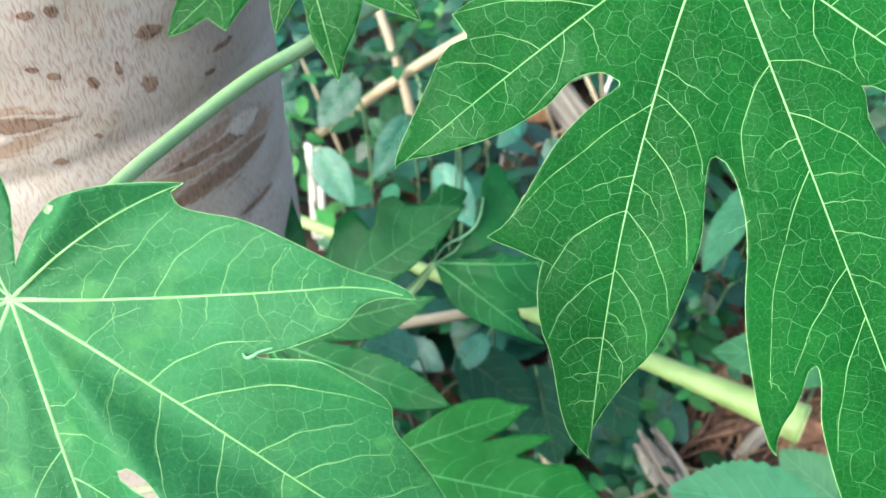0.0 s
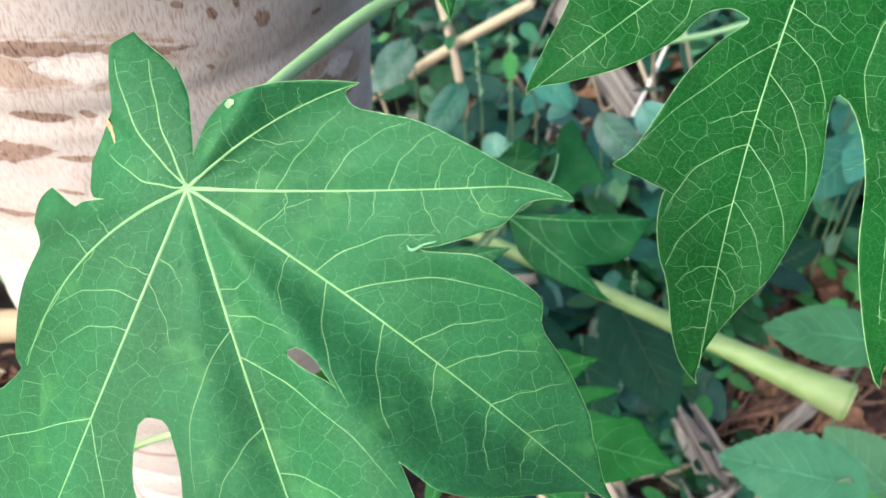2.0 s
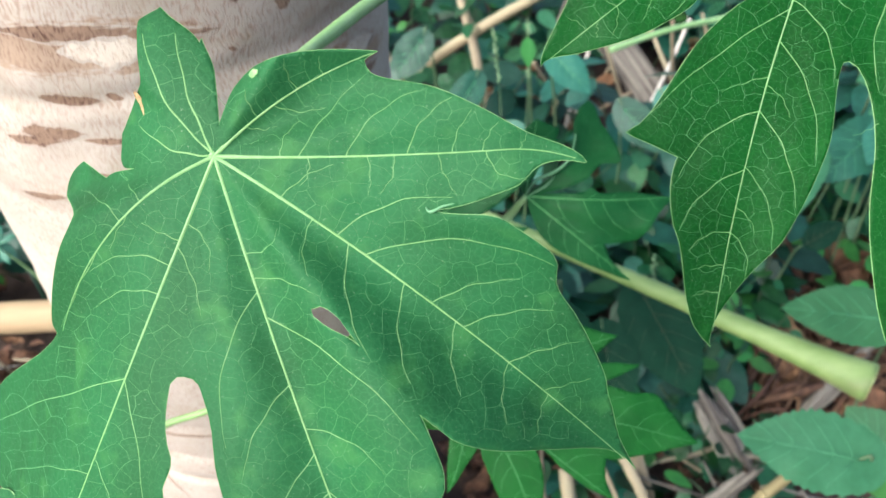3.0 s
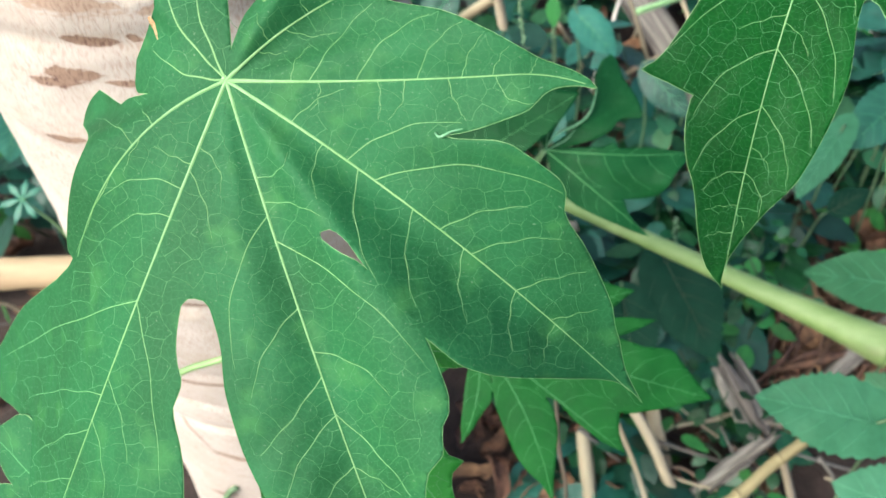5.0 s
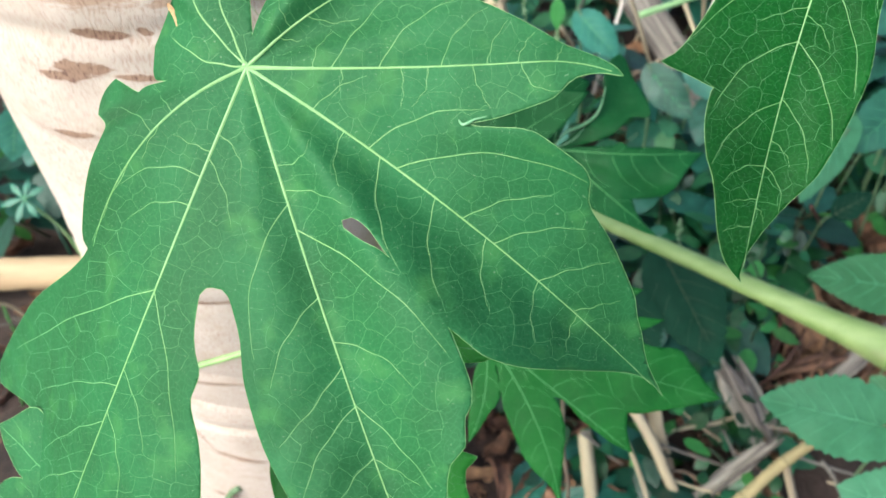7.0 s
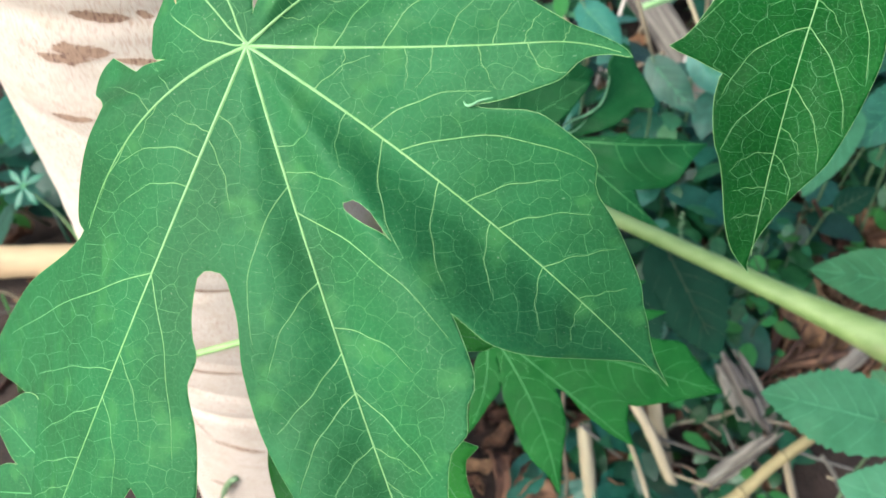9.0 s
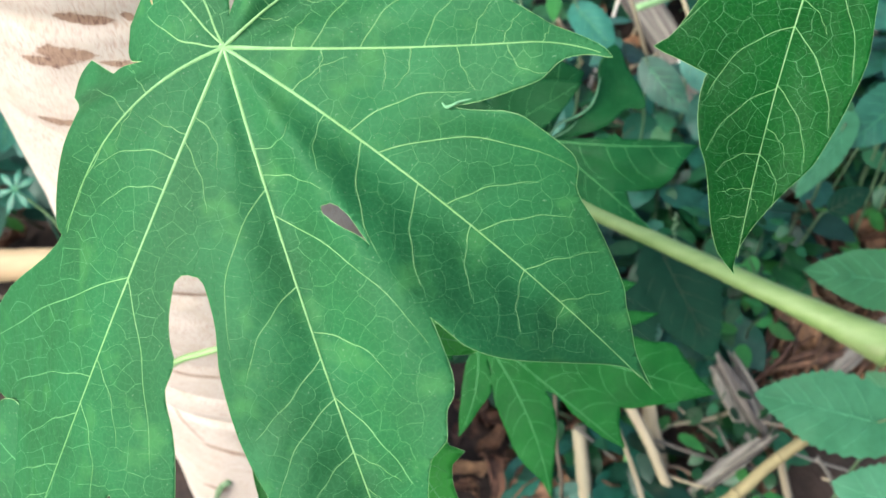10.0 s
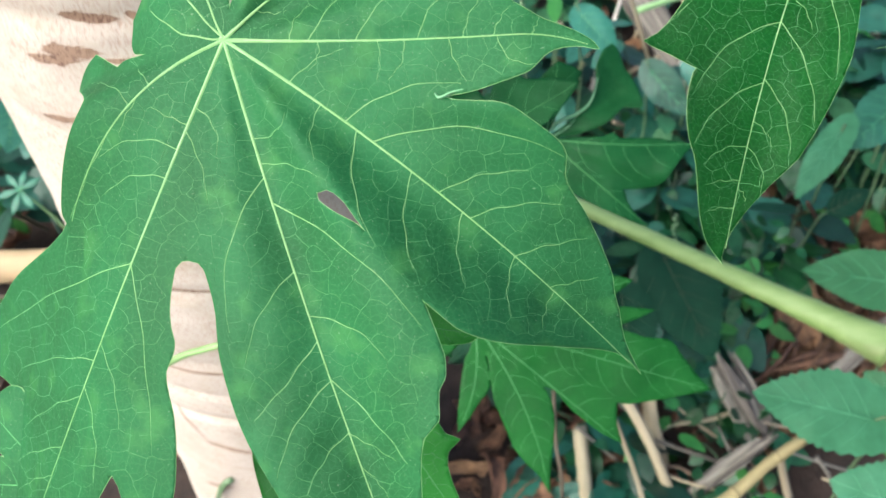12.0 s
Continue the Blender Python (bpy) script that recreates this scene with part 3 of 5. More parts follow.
# a broad old leaf base with two dark arcs in it, and other scars
scar("leaf_scar", -58, -6, 0.808, 0.795, 0.034, SCAR_SOFT, 31, 0.00015, "broad tan scar of a fallen leaf base", 0.25)
scar("leaf_scar", -114, -57, 0.858, 0.858, 0.026, SCAR_SOFT, 33, 0.00015, "broad tan scar of a fallen leaf base", 0.25)
for k, (a0, a1, z0, z1, high) in enumerate((
        (-106, -56, 0.870, 0.858, 0.008), (-54, -11, 0.794, 0.786, 0.011), (-50, -12, 0.812, 0.802, 0.007), (-106, -90, 0.809, 0.811, 0.008),
        (-92, -80, 0.807, 0.806, 0.004), (-111, -95, 0.802, 0.806, 0.006), (-99, -84, 0.831, 0.829, 0.006), (-115, -100, 0.760, 0.766, 0.005), (-32, -12, 0.757, 0.749, 0.005))):
    scar("leaf_scar", a0, a1, z0, z1, high, SCAR, k, out=0.0003, label="brown crescent leaf scar")
scar("leaf_scar", -90, -71, 0.857, 0.8555, 0.011, SCAR_PALE, 24, 0.00045, "torn cream patch of bark", 0.4)
scar("leaf_scar", -30, -16, 0.813, 0.805, 0.010, SCAR_PALE, 22, 0.00045, "raised cream leaf scar", 0.4)
for k, (a, z, wide, high) in enumerate((
        (-45, 0.861, 4.2, 0.0075), (-42.5, 0.883, 7, 0.006), (-55, 0.871, 2.4, 0.005), (-61, 0.879, 2.8, 0.004), (-50, 0.873, 1.7, 0.005), (-26, 0.857, 8, 0.0035),
        (-62, 0.906, 3.5, 0.004), (-64, 0.884, 2.6, 0.003), (-65, 0.838, 3.4, 0.004), (-31, 0.849, 4, 0.003), (-58, 0.905, 2.8, 0.005), (-82, 0.831, 4.3, 0.004),
        (-70, 0.892, 4, 0.004), (-75, 0.903, 3, 0.003), (-52, 0.915, 4, 0.004), (-35, 0.905, 3, 0.004), (-57, 0.846, 2, 0.0025), (-91, 0.785, 7, 0.003), (-103, 0.735, 6, 0.003), (-108, 0.70, 7, 0.003))):
    scar("bark_mark", a - wide / 2, a + wide / 2, z + 0.001, z - 0.001, high, SCAR, 40 + k, 0.0002)
for k, (a0, a1, z0, z1, high) in enumerate(((-117, -103, 0.448, 0.391, 0.006), (-108, -82, 0.392, 0.387, 0.006), (-118, -100, 0.281, 0.302, 0.006), (-125, -80, 0.512, 0.520, 0.003), (-112, -74, 0.618, 0.622, 0.003))):
    scar("leaf_scar", a0, a1, z0, z1, high, SCAR, 70 + k)

bm = bmesh.new()
shoot = [trunk_point(radians(a), z, d) for a, z, d in ((-100, 0.324, 0.001), (-103, 0.318, 0.004), (-106, 0.300, 0.006), (-109, 0.278, 0.006), (-111, 0.262, 0.008))]
tube(bm, shoot, [0.0030, 0.0026, 0.0032, 0.0026, 0.0009], 8, 0.5)
part("shoot", bm, STEM_PALE, tree, "tiny pale green shoot on the bark")

# leaf A
hubA = (-0.0900, 0.1297, 0.9306)
A0 = Lobe(4.25, 85.4, [(0.104, 6.0), (0.209, 11.7), (0.314, 17.5), (0.389, 21.6), (0.418, 22.0), (0.423, 20.3), (0.433, 19.0), (0.455, 18.0), (0.59, 15.5), (0.724, 10.1), (0.812, 5.5), (0.856, 3.6), (0.98, 1.3)],
          [(0.147, 3.7), (0.294, 7.0), (0.44, 10.4), (0.546, 12.8), (0.587, 12.9), (0.79, 9.1), (0.821, 7.9), (0.859, 4.5), (0.882, 3.0), (0.957, 0.8), (0.987, 0.4)], bow=-1.2, drop=-6, rise=0.19, tilt=0.2, hook=4.5)
A0.veins = [(0.228, 0.406, 17.5, 0.04), (0.357, 0.56, 14.6, 0.11), (0.523, 0.649, 12.7, 0.12), (0.644, 0.701, 9.5, 0.08), (0.724, 0.77, 6.5, 0.07), (0.824, 0.844, 3.4, -0.0), (0.179, 0.237, 8.1, 0.14), (0.606, 0.651, -9.6, -0.06), (0.734, 0.836, -6.5, -0.22), (0.416, 0.414, -8.9, 0.06), (0.255, 0.229, -6.7, 0.16), (0.487, 0.442, -8.9, 0.14)]
A1 = Lobe(34.5, 45, [(0.021, 1.5), (0.183, 6.5), (0.28, 8.6), (0.443, 9.8), (0.494, 9.7), (0.584, 8.8), (0.818, 4.4), (0.931, 1.7)], [(0.3, 6), (0.6, 10), (0.8, 10), (0.885, 6), (0.899, 2.7), (0.92, 0.8)], bow=2.6, drop=4, rise=0.05, tilt=0.52)
A1.veins = [(0.40, 0.62, -7.0, -0.1), (0.55, 0.58, 8.0, 0.1), (0.30, 0.33, 8.2, 0.08), (0.70, 0.74, 4.4, 0.1), (0.22, 0.36, -4.5, -0.1)]
A2 = Lobe(-35, 121, [(0.1, 5.0), (0.201, 9.7), (0.302, 14.3), (0.374, 17.7), (0.402, 18.0), (0.439, 20.5), (0.482, 24.1), (0.513, 25.5), (0.617, 26.1), (0.644, 24.7), (0.663, 21.2), (0.687, 19.6), (0.723, 18.4), (0.81, 13.9), (0.848, 11.4), (0.87, 8.9), (0.892, 7.2), (0.936, 3.1), (0.971, 1.2)],
          [(0.08, 4.7), (0.16, 9.2), (0.241, 13.6), (0.299, 16.8), (0.321, 17.1), (0.331, 15.3), (0.346, 14.9), (0.369, 15.1), (0.412, 16.7), (0.595, 21.6), (0.678, 21.5), (0.733, 19.4), (0.863, 7.7), (0.904, 3.5), (0.94, 0.6), (0.97, -0.3)], bow=3.3, drop=-40, rise=0.11, tilt=-0.10, folds=(0.30, 0.78))
A2.veins = [(0.149, 0.192, 13.2, 0.08), (0.278, 0.408, 22.5, 0.11), (0.343, 0.64, 24.0, 0.11), (0.499, 0.605, 16.6, 0.07), (0.575, 0.692, 15.7, 0.07), (0.684, 0.767, 13.8, 0.03), (0.77, 0.827, 9.0, 0.0), (0.222, 0.278, -11.3, -0.13), (0.305, 0.458, -18.0, -0.1), (0.435, 0.555, -17.4, -0.09), (0.557, 0.647, -12.5, -0.09), (0.684, 0.751, -10.9, -0.09), (0.781, 0.808, -8.0, -0.07)]
A3 = Lobe(-68, 150, [(0.067, 3.1), (0.134, 5.9), (0.202, 8.6), (0.25, 10.6), (0.269, 10.7), (0.276, 10.5), (0.303, 13.0), (0.336, 17.6), (0.424, 24.0), (0.49, 26.7), (0.564, 27.1), (0.598, 25.8), (0.616, 23.3), (0.661, 20.8), (0.682, 16.0), (0.766, 10.9)],
          [(0.076, 6.3), (0.151, 12.2), (0.226, 18.2), (0.281, 22.4), (0.302, 22.9), (0.31, 21.1), (0.327, 20.2), (0.375, 20.5), (0.466, 23.4), (0.549, 24.1), (0.699, 20.9)], bow=-2.0, drop=-6, rise=0.03, tilt=0.05, folds=(0.95, 0.4))
A3.veins = [(0.259, 0.512, 24.1, 0.06), (0.442, 0.545, 13.9, 0.12), (0.197, 0.245, 11.8, 0.09), (0.156, 0.136, 9.0, -0.22), (0.218, 0.429, -19.1, -0.12), (0.37, 0.48, -17.7, -0.09), (0.545, 0.707, 10.4, 0.04), (0.635, 0.697, 8.1, 0.02), (0.69, 0.752, 3.6, 0.07), (0.483, 0.571, -20.3, 0.02), (0.548, 0.67, -20.0, -0.08), (0.633, 0.706, -14.2, -0.07)]
A4 = Lobe(-109.5, 150, [(0.084, 3.6), (0.168, 6.8), (0.251, 10.0), (0.312, 12.4), (0.335, 12.5), (0.34, 11.0), (0.354, 10.1), (0.419, 12.6), (0.443, 14.4), (0.461, 16.5), (0.476, 17.2), (0.512, 17.3), (0.60, 18.0), (0.67, 16.0), (0.702, 13.9), (0.717, 13.5), (0.76, 12.5), (0.83, 9), (0.9, 6)],
          [(0.091, 5.1), (0.182, 10.0), (0.272, 14.8), (0.338, 18.3), (0.363, 18.6), (0.475, 26.4), (0.572, 28.1), (0.606, 26.4), (0.613, 23.5), (0.618, 19.9), (0.631, 15.3), (0.705, 13.6), (0.76, 9.5)], bow=-1.0, drop=-20, tilt=0.18, folds=(0.6, 0.12))
A4.veins = [(0.183, 0.24, -16.8, -0.17), (0.231, 0.29, -12.3, -0.16), (0.141, 0.138, -9.9, 0.02), (0.112, 0.167, 8.9, 0.18), (0.151, 0.237, 11.0, 0.06), (0.374, 0.545, -25.5, -0.04), (0.539, 0.585, -15.3, -0.07), (0.6, 0.672, -10.3, -0.06), (0.687, 0.741, -11.0, -0.06), (0.736, 0.775, -6.7, -0.07), (0.377, 0.629, 20.5, 0.02), (0.51, 0.625, 11.6, 0.05), (0.583, 0.717, 10.2, 0.06)]
A5 = Lobe(-101.5, 123, [(0.106, 1.1), (0.211, 1.8), (0.316, 2.6), (0.392, 3.1), (0.422, 2.9), (0.438, 1.7), (0.487, 2.1), (0.519, 2.8), (0.55, 4.0), (0.575, 5.7), (0.593, 6.1), (0.637, 5.5), (0.658, 6.3), (0.712, 9.6), (0.78, 12.3), (0.869, 14.2)], [(0.3, 4), (0.6, 5), (0.75, 6), (0.861, 1.2), (0.875, -0.5), (0.896, -2.0), (0.915, -3.8)], drop=-13, rib=False)
A6 = Lobe(-128, 57, [(0.2, 6), (0.5, 12), (0.8, 9)], [(0.092, 2.6), (0.183, 4.8), (0.274, 7.1), (0.34, 8.7), (0.366, 8.7), (0.373, 10.6), (0.378, 12.9), (0.384, 14.7), (0.409, 14.7), (0.542, 12.1), (0.547, 10.7), (0.552, 9.8), (0.564, 9.1), (0.709, 7.9), (0.918, 4.5), (0.978, 3.0)], bow=-7.5, drop=-30, tilt=0.12)
A6.veins = [(0.458, 0.487, -10.9, -0.15), (0.337, 0.295, -8.1, 0.03), (0.378, 0.568, 2.3, -0.05), (0.573, 0.962, -0.6, -0.02)]
A7 = Lobe(170, 22, [(0.3, 6), (0.7, 8), (0.9, 8), (0.96, 6), (0.98, 3)], [(0.3, 8), (0.7, 14), (0.90, 14.5), (0.93, 10), (0.945, 6.5), (0.965, 4), (0.985, 1.5)], bow=-1.5, drop=-14, rib=False)
A8 = Lobe(112, 36, [(0.24, 13), (0.46, 12), (0.641, 9.9), (0.772, 8.8), (0.853, 7.8), (0.933, 6.7), (0.975, 5.6), (0.988, 3), (0.993, 1.2)], [(0.083, 0.1), (0.213, 1.3), (0.261, 2.3), (0.297, 3.6), (0.33, 4.2), (0.384, 4.5), (0.515, 3.8), (0.563, 4.3), (0.601, 5.4), (0.651, 6.0), (0.709, 5.8), (0.958, 0.7)], drop=-9, tilt=-0.28, rib=False)
A8.veins = [(0.018, 0.885, 6.0, 0.1), (0.025, 0.812, -1.2, 0.05), (0.008, 0.338, 14.0, 0.12)]
A9 = Lobe(98, 27, [(0.3, 4), (0.7, 4)], [(0.3, 2), (0.7, 2.2)], drop=-7, rib=False)
A = [A0, A1, A2, A3, A4, A5, A6, A7, A8, A9]
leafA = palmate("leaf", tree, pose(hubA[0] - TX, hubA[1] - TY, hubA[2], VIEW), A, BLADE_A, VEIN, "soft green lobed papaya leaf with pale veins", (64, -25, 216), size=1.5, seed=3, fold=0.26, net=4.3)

def spot(leaf, ring, mat, label="", swell=0.12):
    """A dry or pale patch lying on a blade; ring: its outline in mm."""
    near = [v.co.copy() for v in leaf.data.vertices]
    mid = np.mean(np.array(ring), axis=0)
    loop = []
    for (x0, y0), (x1, y1) in zip(ring, ring[1:] + ring[:1]):
        for t in (0.0, 0.5):
            x, y = x0 + (x1 - x0) * t, y0 + (y1 - y0) * t
            k = 1 + 0.10 * noise.noise(Vector((x * 0.9, y * 0.9, 1)))
            loop.append((mid[0] + (x - mid[0]) * k, mid[1] + (y - mid[1]) * k))

    def on(x, y, up):
        best = sorted(near, key=lambda c: (c.x - x * MM) ** 2 + (c.y - y * MM) ** 2)[:6]
        return Vector((x * MM, y * MM, max(c.z for c in best[:3]) + up * MM))

    bm = bmesh.new()
    outer = [bm.verts.new(on(x, y, 0.03)) for x, y in loop]
    inner = [bm.verts.new(on(mid[0] + (x - mid[0]) * 0.6, mid[1] + (y - mid[1]) * 0.6, swell)) for x, y in loop]
    for k in range(len(loop)):
        j = (k + 1) % len(loop)
        bm.faces.new((outer[k], outer[j], inner[j], inner[k]))
    bm.faces.new(inner)
    return part("dry_spot", bm, mat, leaf, label)


spot(leafA, [(8.6, 18.3), (9.6, 19.6), (11.2, 19.3), (11.0, 17.9), (9.4, 17.4)], PALE_SPOT, "pale blistered spot on the leaf")
spot(leafA, [(-23.4, 15.6), (-22.4, 16.0), (-20.6, 13.6), (-18.9, 10.4), (-19.6, 9.7), (-21.2, 12.4), (-23.0, 14.4)], DRY_EDGE, "torn dry brown leaf edge", 0.1)

def fold_edge(leaf, points, radius, label):
    """A pale margin curled up into a thin roll; points in mm."""
    bm = bmesh.new()
    line = spline([(x * MM, y * MM, z * MM) for x, y, z in points], 6)
    tube(bm, line, lerp_radii(len(line), radius * 0.5, radius, radius * 0.9, radius * 0.4), 7)
    part("curled_edge", bm, PALE_EDGE, leaf, label)


fold_edge(leafA, [(49.8, -10.3, 7.4), (50.6, -11.2, 8.0), (51.9, -10.9, 8.4), (53.4, -10.0, 8.1), (56.0, -9.2, 8.0)], 0.00035, "curled lip at the notch")

# leaf B
hubB = (0.0723, 0.2386, 0.9592)
B0 = Lobe(-142, 108, [(0.107, 5.4), (0.214, 10.5), (0.322, 15.7), (0.399, 19.4), (0.429, 19.7), (0.439, 16.6), (0.455, 14.3), (0.479, 12.7), (0.507, 11.7), (0.532, 11.5), (0.604, 12.7), (0.702, 11.5), (0.763, 9.9), (0.901, 3.9), (0.988, -0.4)],
          [(0.2, 10), (0.4, 17), (0.587, 21.3), (0.602, 21.7), (0.632, 21.9), (0.653, 22.0), (0.656, 15.5), (0.662, 14.6), (0.68, 15.3), (0.707, 15.9), (0.753, 14.6), (0.80, 12), (0.904, 6.6), (0.991, 1.4)], bow=-1.3, drop=-3)
B0.veins = [(0.361, 0.653, -22.0, -0.07), (0.537, 0.66, -13.8, -0.13), (0.631, 0.762, -13.4, -0.11), (0.752, 0.801, -9.5, -0.03), (0.853, 0.873, -5.9, -0.12), (0.464, 0.655, 11.1, 0.14), (0.654, 0.719, 7.6, 0.14), (0.404, 0.446, 11.7, 0.14), (0.749, 0.806, 5.8, 0.08), (0.818, 0.843, 3.5, 0.08)]
B1 = Lobe(-103.3, 148, [(0.104, 5.5), (0.207, 10.7), (0.31, 15.9), (0.385, 19.6), (0.414, 20.0), (0.419, 18.7), (0.432, 18.5), (0.572, 21.2), (0.636, 20.1), (0.769, 14.9), (0.798, 12.5), (0.836, 8.6), (0.924, 1.6), (0.958, -0.2), (0.989, -0.6)],
          [(0.08, 2.9), (0.161, 5.6), (0.242, 8.2), (0.299, 10.1), (0.322, 10.1), (0.33, 9.9), (0.342, 11.1), (0.364, 14.1), (0.416, 19.0), (0.449, 21.6), (0.611, 30.0), (0.63, 31.8), (0.65, 34.8), (0.655, 31.9), (0.66, 26.6), (0.665, 23.0), (0.67, 18.8), (0.678, 19.3), (0.709, 19.4), (0.739, 18.8), (0.797, 16.1), (0.824, 13.7), (0.848, 12.3), (0.934, 8.3), (0.971, 5.4)], bow=-5.2, drop=-14)
B1.veins = [(0.347, 0.623, -31.2, -0.04), (0.48, 0.53, -11.8, -0.03), (0.547, 0.706, -17.5, -0.13), (0.661, 0.805, -14.4, -0.12), (0.781, 0.835, -10.4, -0.16), (0.844, 0.868, -8.6, -0.05), (0.896, 0.917, -7.3, -0.08), (0.281, 0.322, 16.6, 0.01), (0.329, 0.452, 17.6, 0.14), (0.41, 0.607, 18.4, 0.11), (0.496, 0.545, 8.7, 0.12), (0.546, 0.705, 16.2, 0.09), (0.655, 0.774, 11.9, 0.1), (0.733, 0.772, 6.8, 0.12), (0.781, 0.87, 6.1, 0.18), (0.859, 0.881, 2.8, 0.16)]
B2 = Lobe(-83.6, 144, [(0.3, 13), (0.6, 14.5), (0.80, 14.5), (0.842, 13.4), (0.847, 11.7), (0.853, 10.8), (0.888, 8.7), (0.918, 6.0), (0.947, 2.5), (0.977, 0.5)], [(0.109, 2.1), (0.218, 3.9), (0.327, 5.8), (0.405, 7.1), (0.436, 7.0), (0.449, 4.7), (0.478, 2.9), (0.516, 1.7), (0.559, 1.2), (0.601, 1.4), (0.725, 4.0), (0.778, 4.4), (0.884, 3.8), (0.981, 1.6)], bow=0.5, drop=-10, rib=False)
B2.veins = [(0.56, 0.58, -7.5, 0.05), (0.86, 0.90, 4.5, 0.1)]
B3 = Lobe(-69.5, 185, [(0.08, 6), (0.2, 14), (0.31, 21), (0.345, 19.5), (0.5, 25), (0.7, 20), (0.85, 12)], [(0.15, 10), (0.4, 15), (0.55, 17), (0.648, 17.2), (0.654, 16.8), (0.66, 16.6), (0.734, 21.0), (0.775, 22.2), (0.845, 23.1), (0.92, 15)], bow=0.5, drop=-14)
B3.veins = [(0.223, 0.377, -16.9, -0.13), (0.336, 0.351, -10.2, -0.06), (0.384, 0.663, -30.5, -0.06), (0.536, 0.655, -23.5, -0.04), (0.611, 0.78, -19.7, -0.05), (0.218, 0.288, 19.1, 0.1), (0.297, 0.423, 19.1, 0.08), (0.394, 0.42, 13.1, 0.04), (0.438, 0.457, 12.1, 0.03), (0.48, 0.518, 12.3, 0.04), (0.545, 0.583, 7.8, 0.04)]
B4 = Lobe(-33, 140, [(0.15, 9), (0.4, 20), (0.7, 18)], [(0.1, 6), (0.25, 11), (0.39, 14.8), (0.405, 12.8), (0.43, 10.8), (0.46, 10.2), (0.6, 14), (0.8, 12)], bow=-3.2, drop=-4)
B5 = Lobe(8, 120, [(0.3, 14), (0.6, 18)], [(0.3, 14), (0.6, 18)])
B = [B0, B1, B2, B3, B4, B5]
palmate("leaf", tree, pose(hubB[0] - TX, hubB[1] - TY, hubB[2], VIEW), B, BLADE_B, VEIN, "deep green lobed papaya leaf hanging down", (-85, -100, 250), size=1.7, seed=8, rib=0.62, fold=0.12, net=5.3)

# leaf C
hubC = (-0.054, 0.326, 0.917)
C = [
    Lobe(-136, 64, [(0.3, 9), (0.6, 11.5), (0.74, 13), (0.76, 5), (0.9, 3)], [(0.3, 9), (0.6, 11), (0.85, 6)]),
    Lobe(-99, 44, [(0.3, 6), (0.6, 6), (0.85, 2.5)], [(0.3, 6), (0.6, 5), (0.85, 2.5)]),
    Lobe(-75, 63, [(0.3, 12), (0.5, 17), (0.7, 12), (0.85, 5)], [(0.3, 5), (0.5, 5), (0.7, 5.5), (0.85, 3)]),
    Lobe(-40, 60, [(0.3, 8), (0.6, 10)], [(0.3, 8), (0.6, 8)]),
]
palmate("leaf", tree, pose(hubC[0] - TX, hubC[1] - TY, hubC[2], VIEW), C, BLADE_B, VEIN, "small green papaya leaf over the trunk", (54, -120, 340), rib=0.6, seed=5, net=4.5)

# leaf D: hub low behind the big leaf
hubD = (-0.005, 0.373, 0.683)
D = [
    Lobe(1.3, 87, [(0.205, 3.0), (0.392, 4.5), (0.448, 7.2), (0.505, 4.0), (0.693, 4.4), (0.88, 1.8)], [(0.172, 11.5), (0.326, 19.8), (0.555, 26.0), (0.742, 24.3), (0.833, 18.5), (0.886, 10.8), (0.939, 5.1)], bow=-2, drop=-6, tilt=-0.15, folds=(0.25, 0.25)),
    Lobe(-37.1, 80, [(0.2, 5), (0.36, 5), (0.554, 6.2), (0.668, 7.3), (0.764, 2.9), (0.9, 0.6)], [(0.15, 8), (0.268, 12.8), (0.386, 13.7), (0.575, 11.0), (0.748, 6.9), (0.921, 2.7)], drop=-10),
    Lobe(58.8, 67, [(0.195, 4.5), (0.448, 5.5), (0.626, 7.7), (0.746, 10.9), (0.886, 8.0)], [(0.173, 4), (0.272, 6.5), (0.421, 9.9), (0.587, 12.3), (0.705, 23.2), (0.809, 18.5), (0.901, 7.9), (0.991, 3.8)], bow=-15, drop=-8, tilt=0.12, rib=False),
    Lobe(84, 46, [(0.3, 9), (0.6, 12), (0.85, 6)], [(0.2, 2.6), (0.35, 5.0), (0.55, 8.5), (0.74, 12), (0.9, 14.5)], drop=4, tilt=0.1),
]
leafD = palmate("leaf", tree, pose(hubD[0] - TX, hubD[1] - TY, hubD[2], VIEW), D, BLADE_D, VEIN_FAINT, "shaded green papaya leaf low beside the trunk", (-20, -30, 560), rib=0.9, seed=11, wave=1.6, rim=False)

fold_edge(leafD, [(0, 0.8, 0.5), (5.8, 9.3, 2), (16.5, 14.8, 2.5), (23.4, 20.7, 2), (26.6, 28.6, 1), (28.1, 37.4, -1)], 0.0009, "pale curled leaf margin")
fold_edge(leafD, [(0.1, -0.5, 0.5), (11.0, 5.9, 1.5), (16.6, 12.1, 2)], 0.0005, "pale curled leaf margin")

